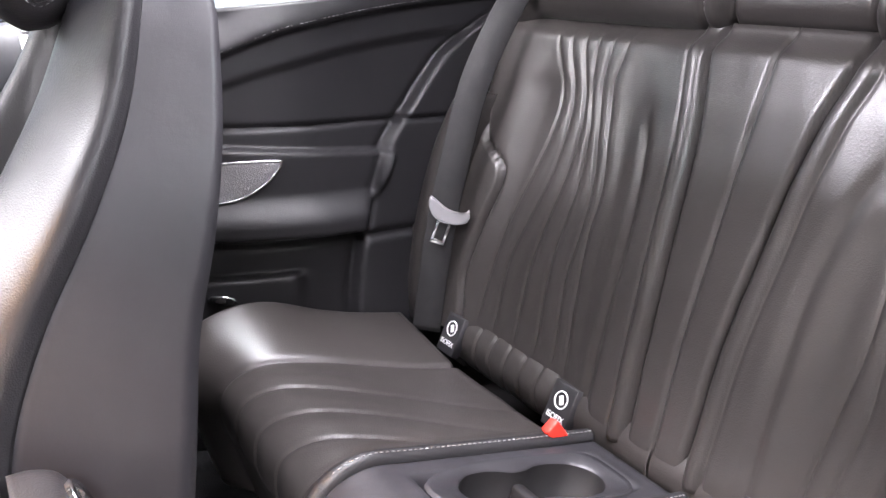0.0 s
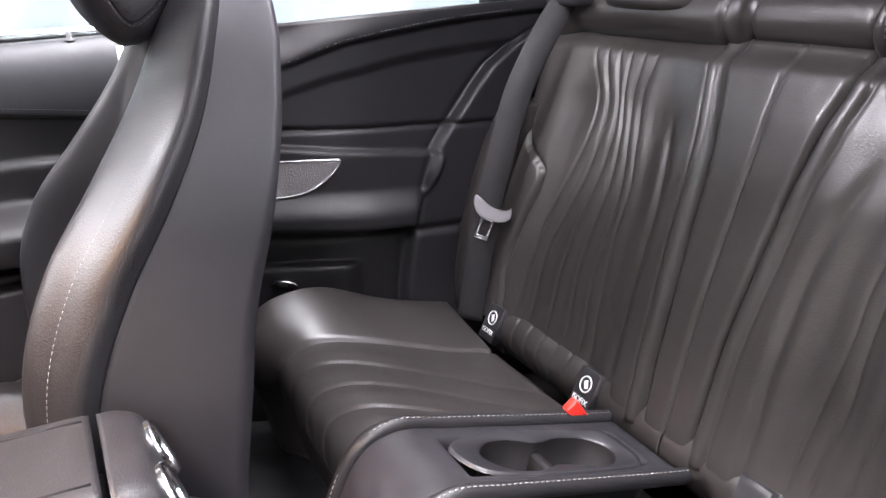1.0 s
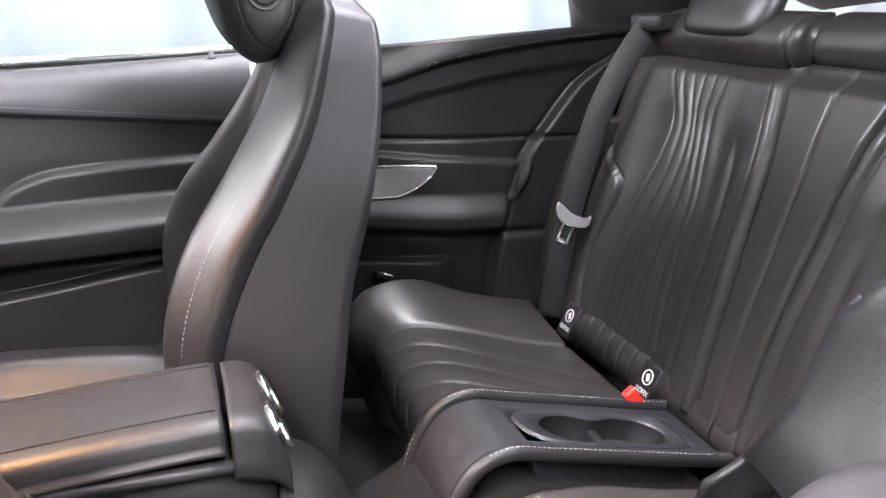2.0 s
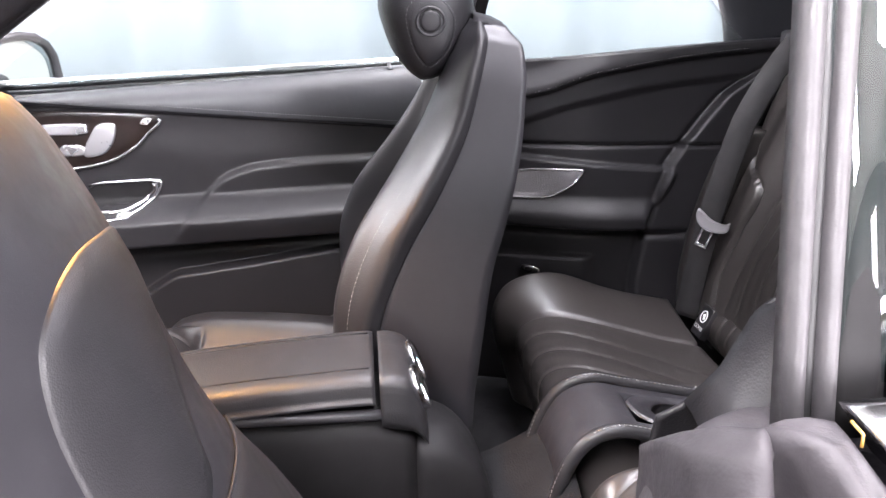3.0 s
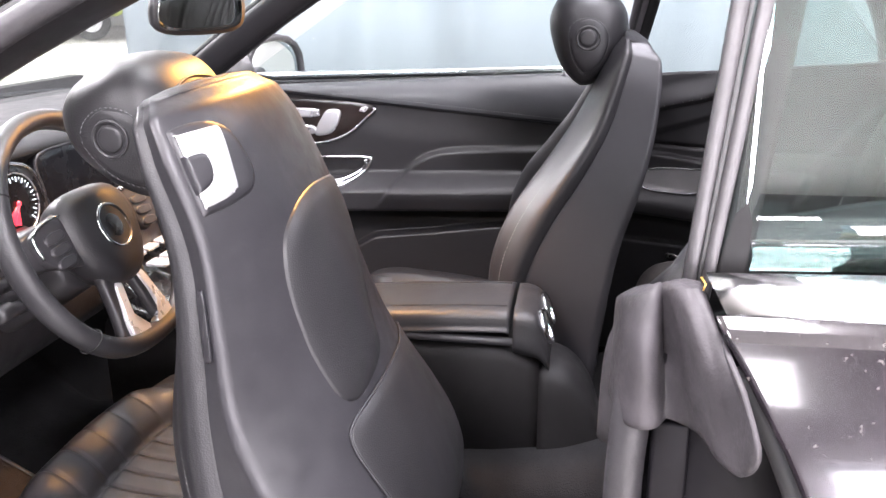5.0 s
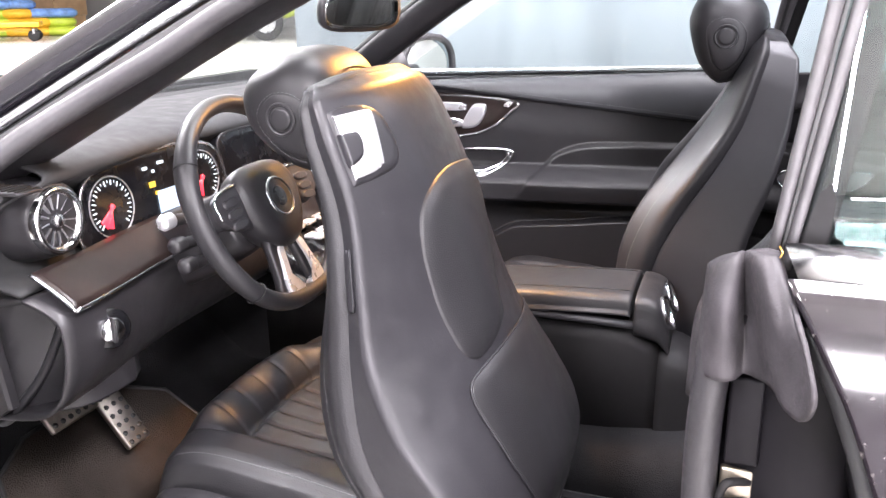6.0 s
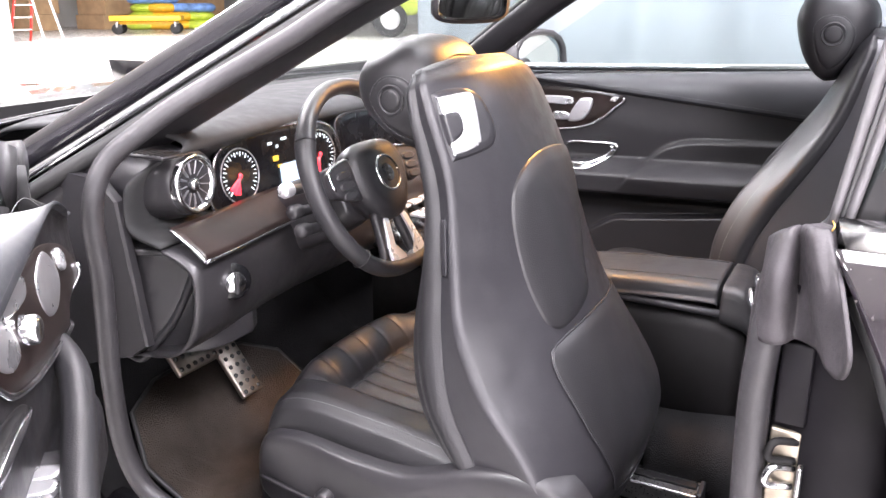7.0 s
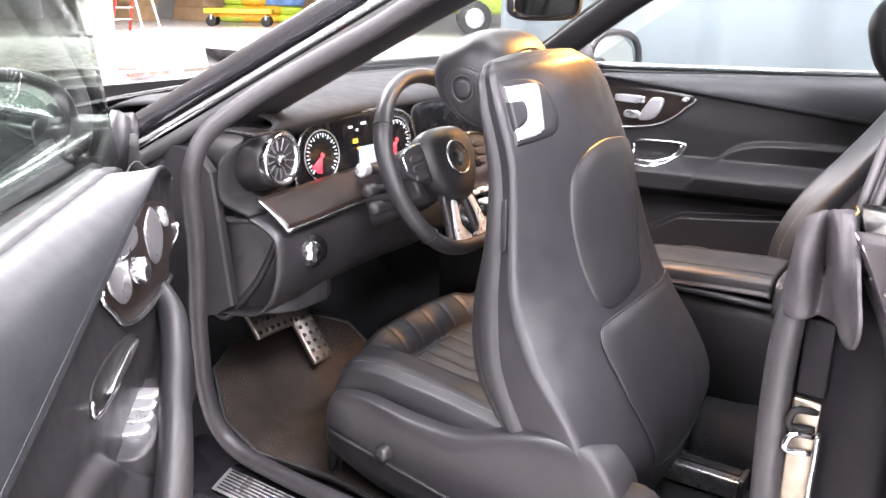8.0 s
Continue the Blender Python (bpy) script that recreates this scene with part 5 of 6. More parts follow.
# pillars, roof rails and roof
A_IN = [(-1.28, 0.806, 0.735), (-1.154, 0.762, 0.814), (-1.027, 0.698, 0.896), (-0.832, 0.618, 1.017), (-0.656, 0.561, 1.119), (-0.4545, 0.512, 1.217), (-0.22, 0.520, 1.295), (0.10, 0.545, 1.325), (0.35, 0.555, 1.325)]


def along_pillar(lift, outward):
    """A line beside the lower edge of the front pillar: (place, lift direction, outward direction) rows."""
    p = spline(A_IN, 5)
    rows = []
    for i, q in enumerate(p):
        t = Vector(p[min(i + 1, len(p) - 1)] - p[max(i - 1, 0)]).normalized()
        out = Vector((0, 1, 0.3)).normalized()
        up = t.cross(out).normalized()
        up = up if up.z > 0 else -up
        rows.append((Vector(q) + up * lift + out * outward, up, out))
    return rows


def flip(v, sgn):
    return Vector((v.x, sgn * v.y, v.z))


def pillar(sgn):
    rows = []
    for c, up, out in along_pillar(0.028 if sgn > 0 else 0.0, -0.040):
        half = 0.019 + 0.018 * smooth(-1.05, -1.22, c.x)
        rows.append([flip(v, sgn) for v in oval(c + up * (0.070 - half), up * half, out * 0.040, 3.0, 16)])
    return grid_mesh(rows, closed_v=True, caps=True)


mirrored("pillar_trim", pillar, TRIM, "dark grey inner pillar trim")


def pillar_cover(sgn):
    rows = [[flip(v, sgn) for v in oval(c, up * 0.036, out * 0.026, 2.6, 16)] for c, up, out in along_pillar(0.102, -0.062)]
    return grid_mesh(rows, closed_v=True, caps=True)


mirrored("pillar_cover", pillar_cover, TRIM, "wide dark inner cover of the front pillar", sides=(1,))
mirrored("door_seal", lambda sgn: tube([flip(c, sgn) for c, up, out in along_pillar(0.078 if sgn > 0 else 0.050, 0.004)], 0.015, 8), RUBBER_DARK, "black rubber door seal")
mirrored("pillar_chrome", lambda sgn: grid_mesh([[flip(c + up * a + out * b, sgn) for a, b in ((-0.009, 0.0), (-0.0075, 0.005), (0.0, 0.007), (0.0075, 0.005), (0.009, 0.0))] for c, up, out in along_pillar(0.078, 0.006)], closed_v=True, caps=True), CHROME, "bright chrome window strip")
mirrored("pillar_skin", lambda sgn: grid_mesh([[flip(v, sgn) for v in oval(c, up * 0.028, out * 0.034, 3.0, 12)] for c, up, out in along_pillar(0.121, -0.024)], closed_v=True, caps=True), PAINT, "black painted outer pillar")


def roof_at(x, y, h=0.0):
    return Vector((x - 0.10 * (1 - (y / 0.68) ** 2) * smooth(-0.1, -0.4, x), y, 1.40 - 0.05 * (y / 0.68) ** 2 - 0.12 * smooth(-0.1, -0.5, x) - 0.30 * smooth(0.35, 1.2, x) ** 1.5 + h))


for x0, x1, y0, y1 in ((-0.44, -0.22, -0.56, 0.56), (0.52, 1.15, -0.60, 0.60), (-0.22, 0.52, -0.58, -0.44), (-0.22, 0.52, 0.44, 0.58)):
    part("roof_panel", sheet(roof_at, span(x0, x1, 14), span(y0, y1, 16)), PAINT, car, "black painted roof", thick=0.01)
    part("headliner", sheet(lambda x, y: roof_at(x, y, -0.035), span(x0, x1, 14), span(y0, y1, 16)), CLOTH, car, "grey cloth headliner", thick=0.01)
# unseen glass panel, added so light falls on the rear seats from above
part("added_glass_roof", sheet(roof_at, span(-0.22, 0.52, 16), span(-0.44, 0.44, 16)), GLASS_ROOF, car, "unseen tinted glass roof panel, added to let light onto the rear seats")
part("roof_console", box((-0.49, -0.0, 1.285), (0.20, 0.22, 0.035), 0.012), CLOTH, car, "grey roof console with reading lamps")


# windscreen and rear screen
def screen(x0, z0, x1, z1, w0, w1, bow):
    return sheet(lambda t, y: Vector((x0 + (x1 - x0) * t - bow * (1 - y * y) * (1 - 0.5 * t), y * (w0 + (w1 - w0) * t), z0 + (z1 - z0) * t)), span(0, 1, 12), span(-1, 1, 20))


ws = part("windscreen", screen(-1.38, 0.865, -0.50, 1.275, 0.74, 0.50, 0.14), SCREENGLASS, car, "clear windscreen", thick=0.004)
ws.visible_shadow = False
rs = part("rear_screen", screen(1.75, 1.0, 1.10, 1.22, 0.66, 0.60, -0.12), GLASS, car, "rear window glass", thick=0.004)
rs.visible_shadow = False
for sgn in (-1, 1):
    part("rear_pillar", loft([oval((x, sgn * y, z), (a, 0, 0), (0, 0.05, 0), 3, 12) for x, y, z, a in ((0.78, 0.68, 0.985, 0.19), (0.78, 0.66, 1.08, 0.22), (0.75, 0.645, 1.20, 0.26), (0.68, 0.64, 1.33, 0.34))], 3, 2), TRIM_TOP, car, "dark trim of the rear roof pillar")
    q = part("quarter_pane", sheet(lambda x, t, g=sgn: Vector((x + 0.035 * t, g * (0.756 - 0.155 * t), 0.945 + 0.03 * x + 0.37 * t * (1 - smooth(0.25, 0.62, x) * 0.95))), span(0.018, 0.62, 24), span(0, 1, 10)), GLASS_REAR if sgn < 0 else GLASS, car, "clear rear quarter window pane", thick=0.004)
    q.visible_shadow = False
    if sgn < 0:
        for row, wide in ((0, 0.006), (1, 0.024), (2, 0.026), (3, 0.022), (4, 0.026), (5, 0.010), (6, 0.012), (7, 0.020)):
            zz = 0.988 - 0.0048 * row
            part("glass_print", box((0.078, -(0.756 - 0.419 * (zz - 0.947)) + 0.004, zz), (wide * 0.6, 0.0008, 0.0013 if row != 5 else 0.003), 0), RUBBER_DARK, q, "small dark maker's print", smooth=False)

# rear quarter of the driver side: skin, chrome, seals, doorway edge
def quarter_edge(z):
    return table(z, [0.25, 0.45, 0.60, 0.70, 0.79, 0.85, 0.90, 0.94], [0.16, 0.13, 0.118, 0.102, 0.079, 0.054, 0.026, 0.004])


def flank(t, z):
    return 0.836 + 0.088 * math.sin(min((0.945 - z) / 0.26, 1.0) * math.pi / 2) + 0.02 * smooth(0.1, 0.9, t)


for sgn in (-1, 1):
    part("quarter_skin", sheet(lambda t, z, g=sgn: Vector((quarter_edge(z) + (1.9 - quarter_edge(z)) * t**1.6, g * (flank(t, z) - 0.12 * t**3), z)), span(0, 1, 40), span(0.22, 0.938, 44)), PAINT_DUSTY, car, "dusty black metallic painted rear wing", thick=0.004)
    part("quarter_return", sheet(lambda t, z, g=sgn: Vector((quarter_edge(z) + 0.012 - 0.028 * t, g * (flank(0, z) - 0.002 - 0.085 * t), z)), span(0, 1, 8), span(0.22, 0.905, 40)), JAMB, car, "painted doorway return darkened for its dim reflections", thick=0.003)
    part("edge_seal", tube([(quarter_edge(z) - 0.004, sgn * (flank(0, z) - 0.030), z) for z in span(0.25, 0.895, 40)], 0.008, 8), RUBBER_DARK, car)
    part("belt_chrome", loft([[(x + 0.6 * (0.956 - z) * (1 - x / 0.66), sgn * y, z + 0.028 * x) for y, z in ((0.780, 0.951), (0.795, 0.956), (0.815, 0.949), (0.835, 0.938), (0.839, 0.932), (0.830, 0.928), (0.79, 0.931))] for x in span(0.002, 0.66, 8)], 1, 1), CHROME, car, "bright chrome belt strip")

# upright rubber seal at the front of the quarter pane
def seal_line(sgn, k, z, out=0.0, dx=0.0):
    """Along the seal, k across it from its front edge (0) to its rear edge (1)."""
    d = z - 0.95
    f, r = Vector((-0.007 + 0.148 * d, 0.748 - 0.382 * d, z)), Vector((0.016 + 0.209 * d, 0.754 - 0.45 * d, z))
    p = f + (r - f) * k
    return Vector((p.x + dx, sgn * (p.y + out), z))


def seal_bar(sgn, k0, k1, h, dx0=0.0, dx1=0.0):
    zs = span(0.925, 1.32, 12)
    rows = []
    for z in zs:
        rows.append([seal_line(sgn, k0 + (k1 - k0) * a, z, b * h, dx0 + (dx1 - dx0) * a) for a, b in ((0.0, -0.4), (0.0, 0.5), (0.2, 0.9), (0.5, 1.0), (0.8, 0.9), (1.0, 0.5), (1.0, -0.4))])
    return grid_mesh(rows, closed_v=True, caps=True)


for sgn in (-1, 1):
    lead = part("pane_seal", seal_bar(sgn, 0.0, 0.40, 0.012), RUBBER, car, "grey rubber seal at the pane edge")
    part("seal_channel", seal_bar(sgn, 0.38, 0.64, 0.005), RUBBER_DARK, lead)
    part("seal_lip", seal_bar(sgn, 0.60, 1.0, 0.011), RUBBER, lead)
    part("pane_border", seal_bar(sgn, 1.0, 1.0, 0.004, 0.0005, 0.026), RECESS, lead, "black pane border")
    part("post_trim", loft([oval((x, sgn * y, z), (0.018 * k, 0, 0.004), (0, 0.015 * k, 0), 2.6, 18) for x, y, z, k in ((-0.010, 0.744, 0.924, 0.4), (-0.014, 0.742, 0.921, 0.9), (-0.026, 0.740, 0.910, 1.1), (-0.040, 0.738, 0.885, 1.25), (-0.046, 0.736, 0.85, 1.3), (-0.048, 0.735, 0.78, 1.3))], 3, 2), COVER_GREY, car, "smooth grey trim at the head of the door post")


# soft rubber cover draped over the door post: a cuff round the seal and a hanging tongue
COVER = [
    (-0.045, 0.695, 0.880, -0.048, 0.700, 0.832, 0.0), (-0.056, 0.706, 0.888, -0.060, 0.715, 0.831, 0.002),
    (-0.059, 0.728, 0.903, -0.062, 0.745, 0.831, 0.004), (-0.058, 0.752, 0.917, -0.060, 0.778, 0.831, 0.007),
    (-0.054, 0.773, 0.924, -0.054, 0.803, 0.829, 0.013), (-0.045, 0.791, 0.932, -0.042, 0.818, 0.830, 0.012),
    (-0.036, 0.796, 0.938, -0.030, 0.818, 0.832, 0.004), (-0.029, 0.790, 0.934, -0.020, 0.806, 0.836, -0.009),
    (-0.024, 0.796, 0.939, -0.006, 0.820, 0.838, -0.007), (-0.019, 0.804, 0.944, 0.004, 0.842, 0.840, 0.004),
    (-0.013, 0.808, 0.945, 0.013, 0.866, 0.835, 0.010), (-0.007, 0.807, 0.944, 0.025, 0.889, 0.838, 0.010),
    (-0.003, 0.802, 0.944, 0.029, 0.905, 0.866, 0.006), (-0.001, 0.788, 0.944, 0.020, 0.882, 0.900, 0.0),
]


def soft_cover(sgn):
    cols = spline(COVER, 6)
    rows = [[Vector((-0.028 + (c[0] + 0.028) * k, sgn * (0.776 + (c[1] - 0.776) * k), c[2] * k + 0.936 * (1 - k) + 0.004 * math.sin(math.pi * k))) for c in cols] for k in (0.02, 0.35, 0.65, 0.85, 0.95)]
    for t in span(0, 1, 22):
        row = []
        for i, c in enumerate(cols):
            p = Vector(c[:3]) * (1 - t) + Vector(c[3:6]) * t
            bulge = c[6] * math.sin(math.pi * t**0.7) + 0.0016 * math.sin(i * 0.21 + 5 * t) * t + 0.0008 * math.sin(i * 0.37 - 9 * t)
            row.append(Vector((p.x, sgn * (p.y + bulge), p.z)))
        rows.append(row)
    return grid_mesh(rows)


mirrored("post_cover", soft_cover, COVER_GREY, "soft grey rubber cover draped over the door post", sides=(-1,), thick=0.004)
part("belt_clip", tube([(-0.002, -0.801, 0.954), (0.001, -0.806, 0.950), (-0.001, -0.809, 0.946)], 0.0008, 6), BRASS, car, "tiny brass clip")
for sgn in (-1,):
    part("doorway_seal", tube(spline([(-0.040, sgn * 0.775, 0.875), (-0.047, sgn * 0.794, 0.825), (-0.050, sgn * 0.797, 0.74), (-0.045, sgn * 0.80, 0.60), (-0.035, sgn * 0.80, 0.45), (-0.055, sgn * 0.79, 0.34), (-0.14, sgn * 0.79, 0.305), (-0.5, sgn * 0.765, 0.305), (-0.85, sgn * 0.765, 0.31), (-0.985, sgn * 0.77, 0.335), (-1.022, sgn * 0.785, 0.42), (-1.018, sgn * 0.798, 0.547), (-1.011, sgn * 0.80, 0.64), (-1.006, sgn * 0.80, 0.741), (-1.010, sgn * 0.80, 0.83), (-1.008, sgn * 0.785, 0.885), (-0.996, sgn * 0.763, 0.922), (-0.965, sgn * 0.733, 0.955), (-0.925, sgn * 0.695, 0.992), (-0.865, sgn * 0.646, 1.036), (-0.77, sgn * 0.605, 1.092), (-0.67, sgn * 0.568, 1.155), (-0.47, sgn * 0.515, 1.258), (-0.22, sgn * 0.52, 1.330)], 6), 0.0165, 10), SEAL_GREY, car, "dark grey rubber doorway seal")
    part("door_post", loft([[(x0, sgn * 0.74, z), (x0 + 0.012, sgn * 0.792, z), (x0 + 0.05, sgn * 0.802, z), (x0 + 0.11, sgn * 0.84, z), (x0 + 0.15, sgn * 0.76, z), (x0 + 0.1, sgn * 0.72, z)] for x0, z in ((-0.04, 0.24), (-0.045, 0.5), (-0.05, 0.72), (-0.038, 0.885))], 3, 1), JAMB, car, "painted door post darkened for its dim reflections")
    plate = part("striker_plate", bm_box(-0.032, -0.002, sgn * 0.796 - 0.006, sgn * 0.796 + 0.008, 0.60, 0.735, 0.003), DARKSTEEL, car, "dull steel striker plate")
    for z, mt in ((0.714, RECESS), (0.685, CHROME)):
        part("striker_loop", tube(spline([(-0.006, sgn * 0.80, z + 0.009), (-0.024, sgn * 0.812, z + 0.012), (-0.030, sgn * 0.814, z + 0.002), (-0.028, sgn * 0.812, z - 0.009), (-0.006, sgn * 0.802, z - 0.011)], 4), 0.0042, 8), mt, plate)
    part("striker_edge", bm_box(-0.002, 0.003, sgn * 0.812 - 0.008, sgn * 0.812 + 0.004, 0.60, 0.705, 0.002), METAL, plate)
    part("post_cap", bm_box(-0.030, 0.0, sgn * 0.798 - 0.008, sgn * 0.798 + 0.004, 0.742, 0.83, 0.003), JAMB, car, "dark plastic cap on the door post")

# sills, floor, footwells
for sgn in (-1, 1):
    part("sill", loft([[(x, sgn * 0.70, 0.20), (x, sgn * 0.71, 0.275), (x, sgn * 0.745, 0.292), (x, sgn * 0.80, 0.268), (x, sgn * 0.86, 0.245), (x, sgn * 0.88, 0.18), (x, sgn * 0.80, 0.14)] for x in (-1.12, -0.8, -0.4, 0.02)], 2, 2), PAINT, car, "black painted door sill")
    tread = part("sill_tread", sheet(lambda x, y, g=sgn: Vector((x, g * y, 0.281 - 0.42 * (y - 0.785) + 0.006)), span(-0.98, -0.25, 8), span(0.780, 0.826, 4)), SILVER, car, "ribbed silver sill tread plate", thick=0.003)
    for k in range(7):
        y = 0.785 + 0.006 * k
        part("tread_rib", tube([(-0.97, sgn * y, 0.2895 - 0.42 * (y - 0.785)), (-0.26, sgn * y, 0.2895 - 0.42 * (y - 0.785))], 0.0016, 5), RUBBER_DARK, tread)
part("cabin_floor", sheet(lambda x, y: Vector((x, y, 0.215 + 0.10 * math.exp(-((y) / 0.13) ** 4) + 0.22 * smooth(-1.12, -1.45, x) + 0.012 * noise.noise((x * 6, y * 6, 0)))), span(-1.5, 0.2, 70), span(-0.715, 0.715, 60)), CARPET, car, "grey carpet floor with shade put into its colour", thick=0.006)
def tunnel(x, t):
    z = table(x, [-0.30, -0.10, -0.03, 0.0, 0.037, 0.08], [0.36, 0.378, 0.394, 0.407, 0.428, 0.455])
    a = math.pi * t
    c, w = math.cos(a), math.sin(a)
    return Vector((x, 0.172 * math.copysign(abs(c) ** 0.8, c), 0.20 + (z - 0.20) * abs(w) ** 0.42 + 0.003 * noise.noise((x * 20, t * 9, 0.5))))


part("floor_tunnel", sheet(tunnel, span(-0.30, 0.08, 24), span(0.0, 1.0, 40)), CARPET, car, "carpeted hump of the cabin floor", thick=0.004)
part("firewall", bm_box(-1.52, -1.48, -0.75, 0.75, 0.2, 0.95), RECESS, car, smooth=False)
part("underbody", bm_box(-1.5, 1.6, -0.80, 0.80, 0.14, 0.19), RECESS, car, smooth=False)
part("rear_bulkhead", bm_box(0.76, 0.80, -0.78, 0.78, 0.19, 1.0), RECESS, car, smooth=False)
part("bonnet", sheet(lambda x, y: Vector((x, y, 0.905 - 0.10 * smooth(-1.5, -2.9, x) + 0.04 * (1 - (y / 0.85) ** 2))), span(-2.9, -1.45, 24), span(-0.85, 0.85, 20)), PAINT, car, "black painted bonnet", thick=0.006)
part("boot_lid", sheet(lambda x, y: Vector((x, y, 0.985 - 0.03 * (y / 0.8) ** 2 - 0.05 * smooth(1.9, 2.3, x))), span(1.7, 2.3, 12), span(-0.78, 0.78, 16)), PAINT, car, "black painted boot lid", thick=0.006)
for sgn in (-1, 1):
    part("front_wing", sheet(lambda x, z, g=sgn: Vector((x, g * (0.86 + 0.04 * math.sin((0.92 - z) * 5)), z)), span(-2.9, -1.14, 16), span(0.22, 0.90, 10)), PAINT, car, "black painted front wing", thick=0.004)
    for x in (-1.95, 1.0):
        w = part("wheel", lathe([(0.0, -0.11), (0.22, -0.11), (0.32, -0.115), (0.335, -0.08), (0.335, 0.08), (0.32, 0.115), (0.22, 0.11), (0.0, 0.11)], (x, sgn * 0.80, 0.335), (0, 1, 0), 36), DARKTYRE, car, "black tyre")
        part("rim", lathe([(0.0, 0.10), (0.06, 0.11), (0.20, 0.10), (0.225, 0.12), (0.23, 0.08)], (x, sgn * 0.80, 0.335), (0, sgn, 0), 30), SILVER, w, "silver alloy rim")

# nose and tail panels with their lamps
part("front_bumper", loft([oval((x, 0, z), (0, 0.86 * k, 0), (0, 0, h), 5, 24) for x, z, h, k in ((-2.90, 0.52, 0.30, 1.0), (-3.05, 0.50, 0.27, 0.96), (-3.14, 0.48, 0.22, 0.86), (-3.17, 0.47, 0.14, 0.7))], 3, 2), PAINT, car, "black painted front bumper")
part("rear_bumper", loft([oval((x, 0, z), (0, 0.80 * k, 0), (0, 0, h), 5, 24) for x, z, h, k in ((1.88, 0.60, 0.36, 1.0), (2.10, 0.60, 0.36, 1.0), (2.26, 0.58, 0.34, 0.95), (2.34, 0.54, 0.26, 0.86))], 3, 2), PAINT, car, "black painted rear bumper")

# inner mirror
im = thing("interior_mirror", (-0.64, -0.08, 1.12), "black interior mirror below the roof", "mirror")
imm = basis((-0.722, -0.092, 1.137), (0.45, 0.89, 0.0), (0.13, -0.07, 1))
part("mirror_shell", loft([oval((0, 0, z), (0.094 * k, 0, 0), (0, 0.038 * k, 0), 3.5, 20) for z, k in ((-0.030, 0.6), (-0.022, 0.85), (-0.006, 0.98), (0.004, 1.0), (0.008, 0.97))], 2, 1), PLASTIC, im, xf=imm)
part("mirror_pane", patch([(v.x, v.y) for v in oval((0, 0, 0), (0.086, 0, 0), (0, 0.031, 0), 4, 20)], lambda p, q, h: imm @ Vector((p, q, 0.0085 + h)), 0.001, 2), MIRROR, im, "mirror glass")
part("mirror_stalk", tube([(-0.735, -0.075, 1.165), (-0.76, -0.03, 1.235)], 0.012), PLASTIC, im)


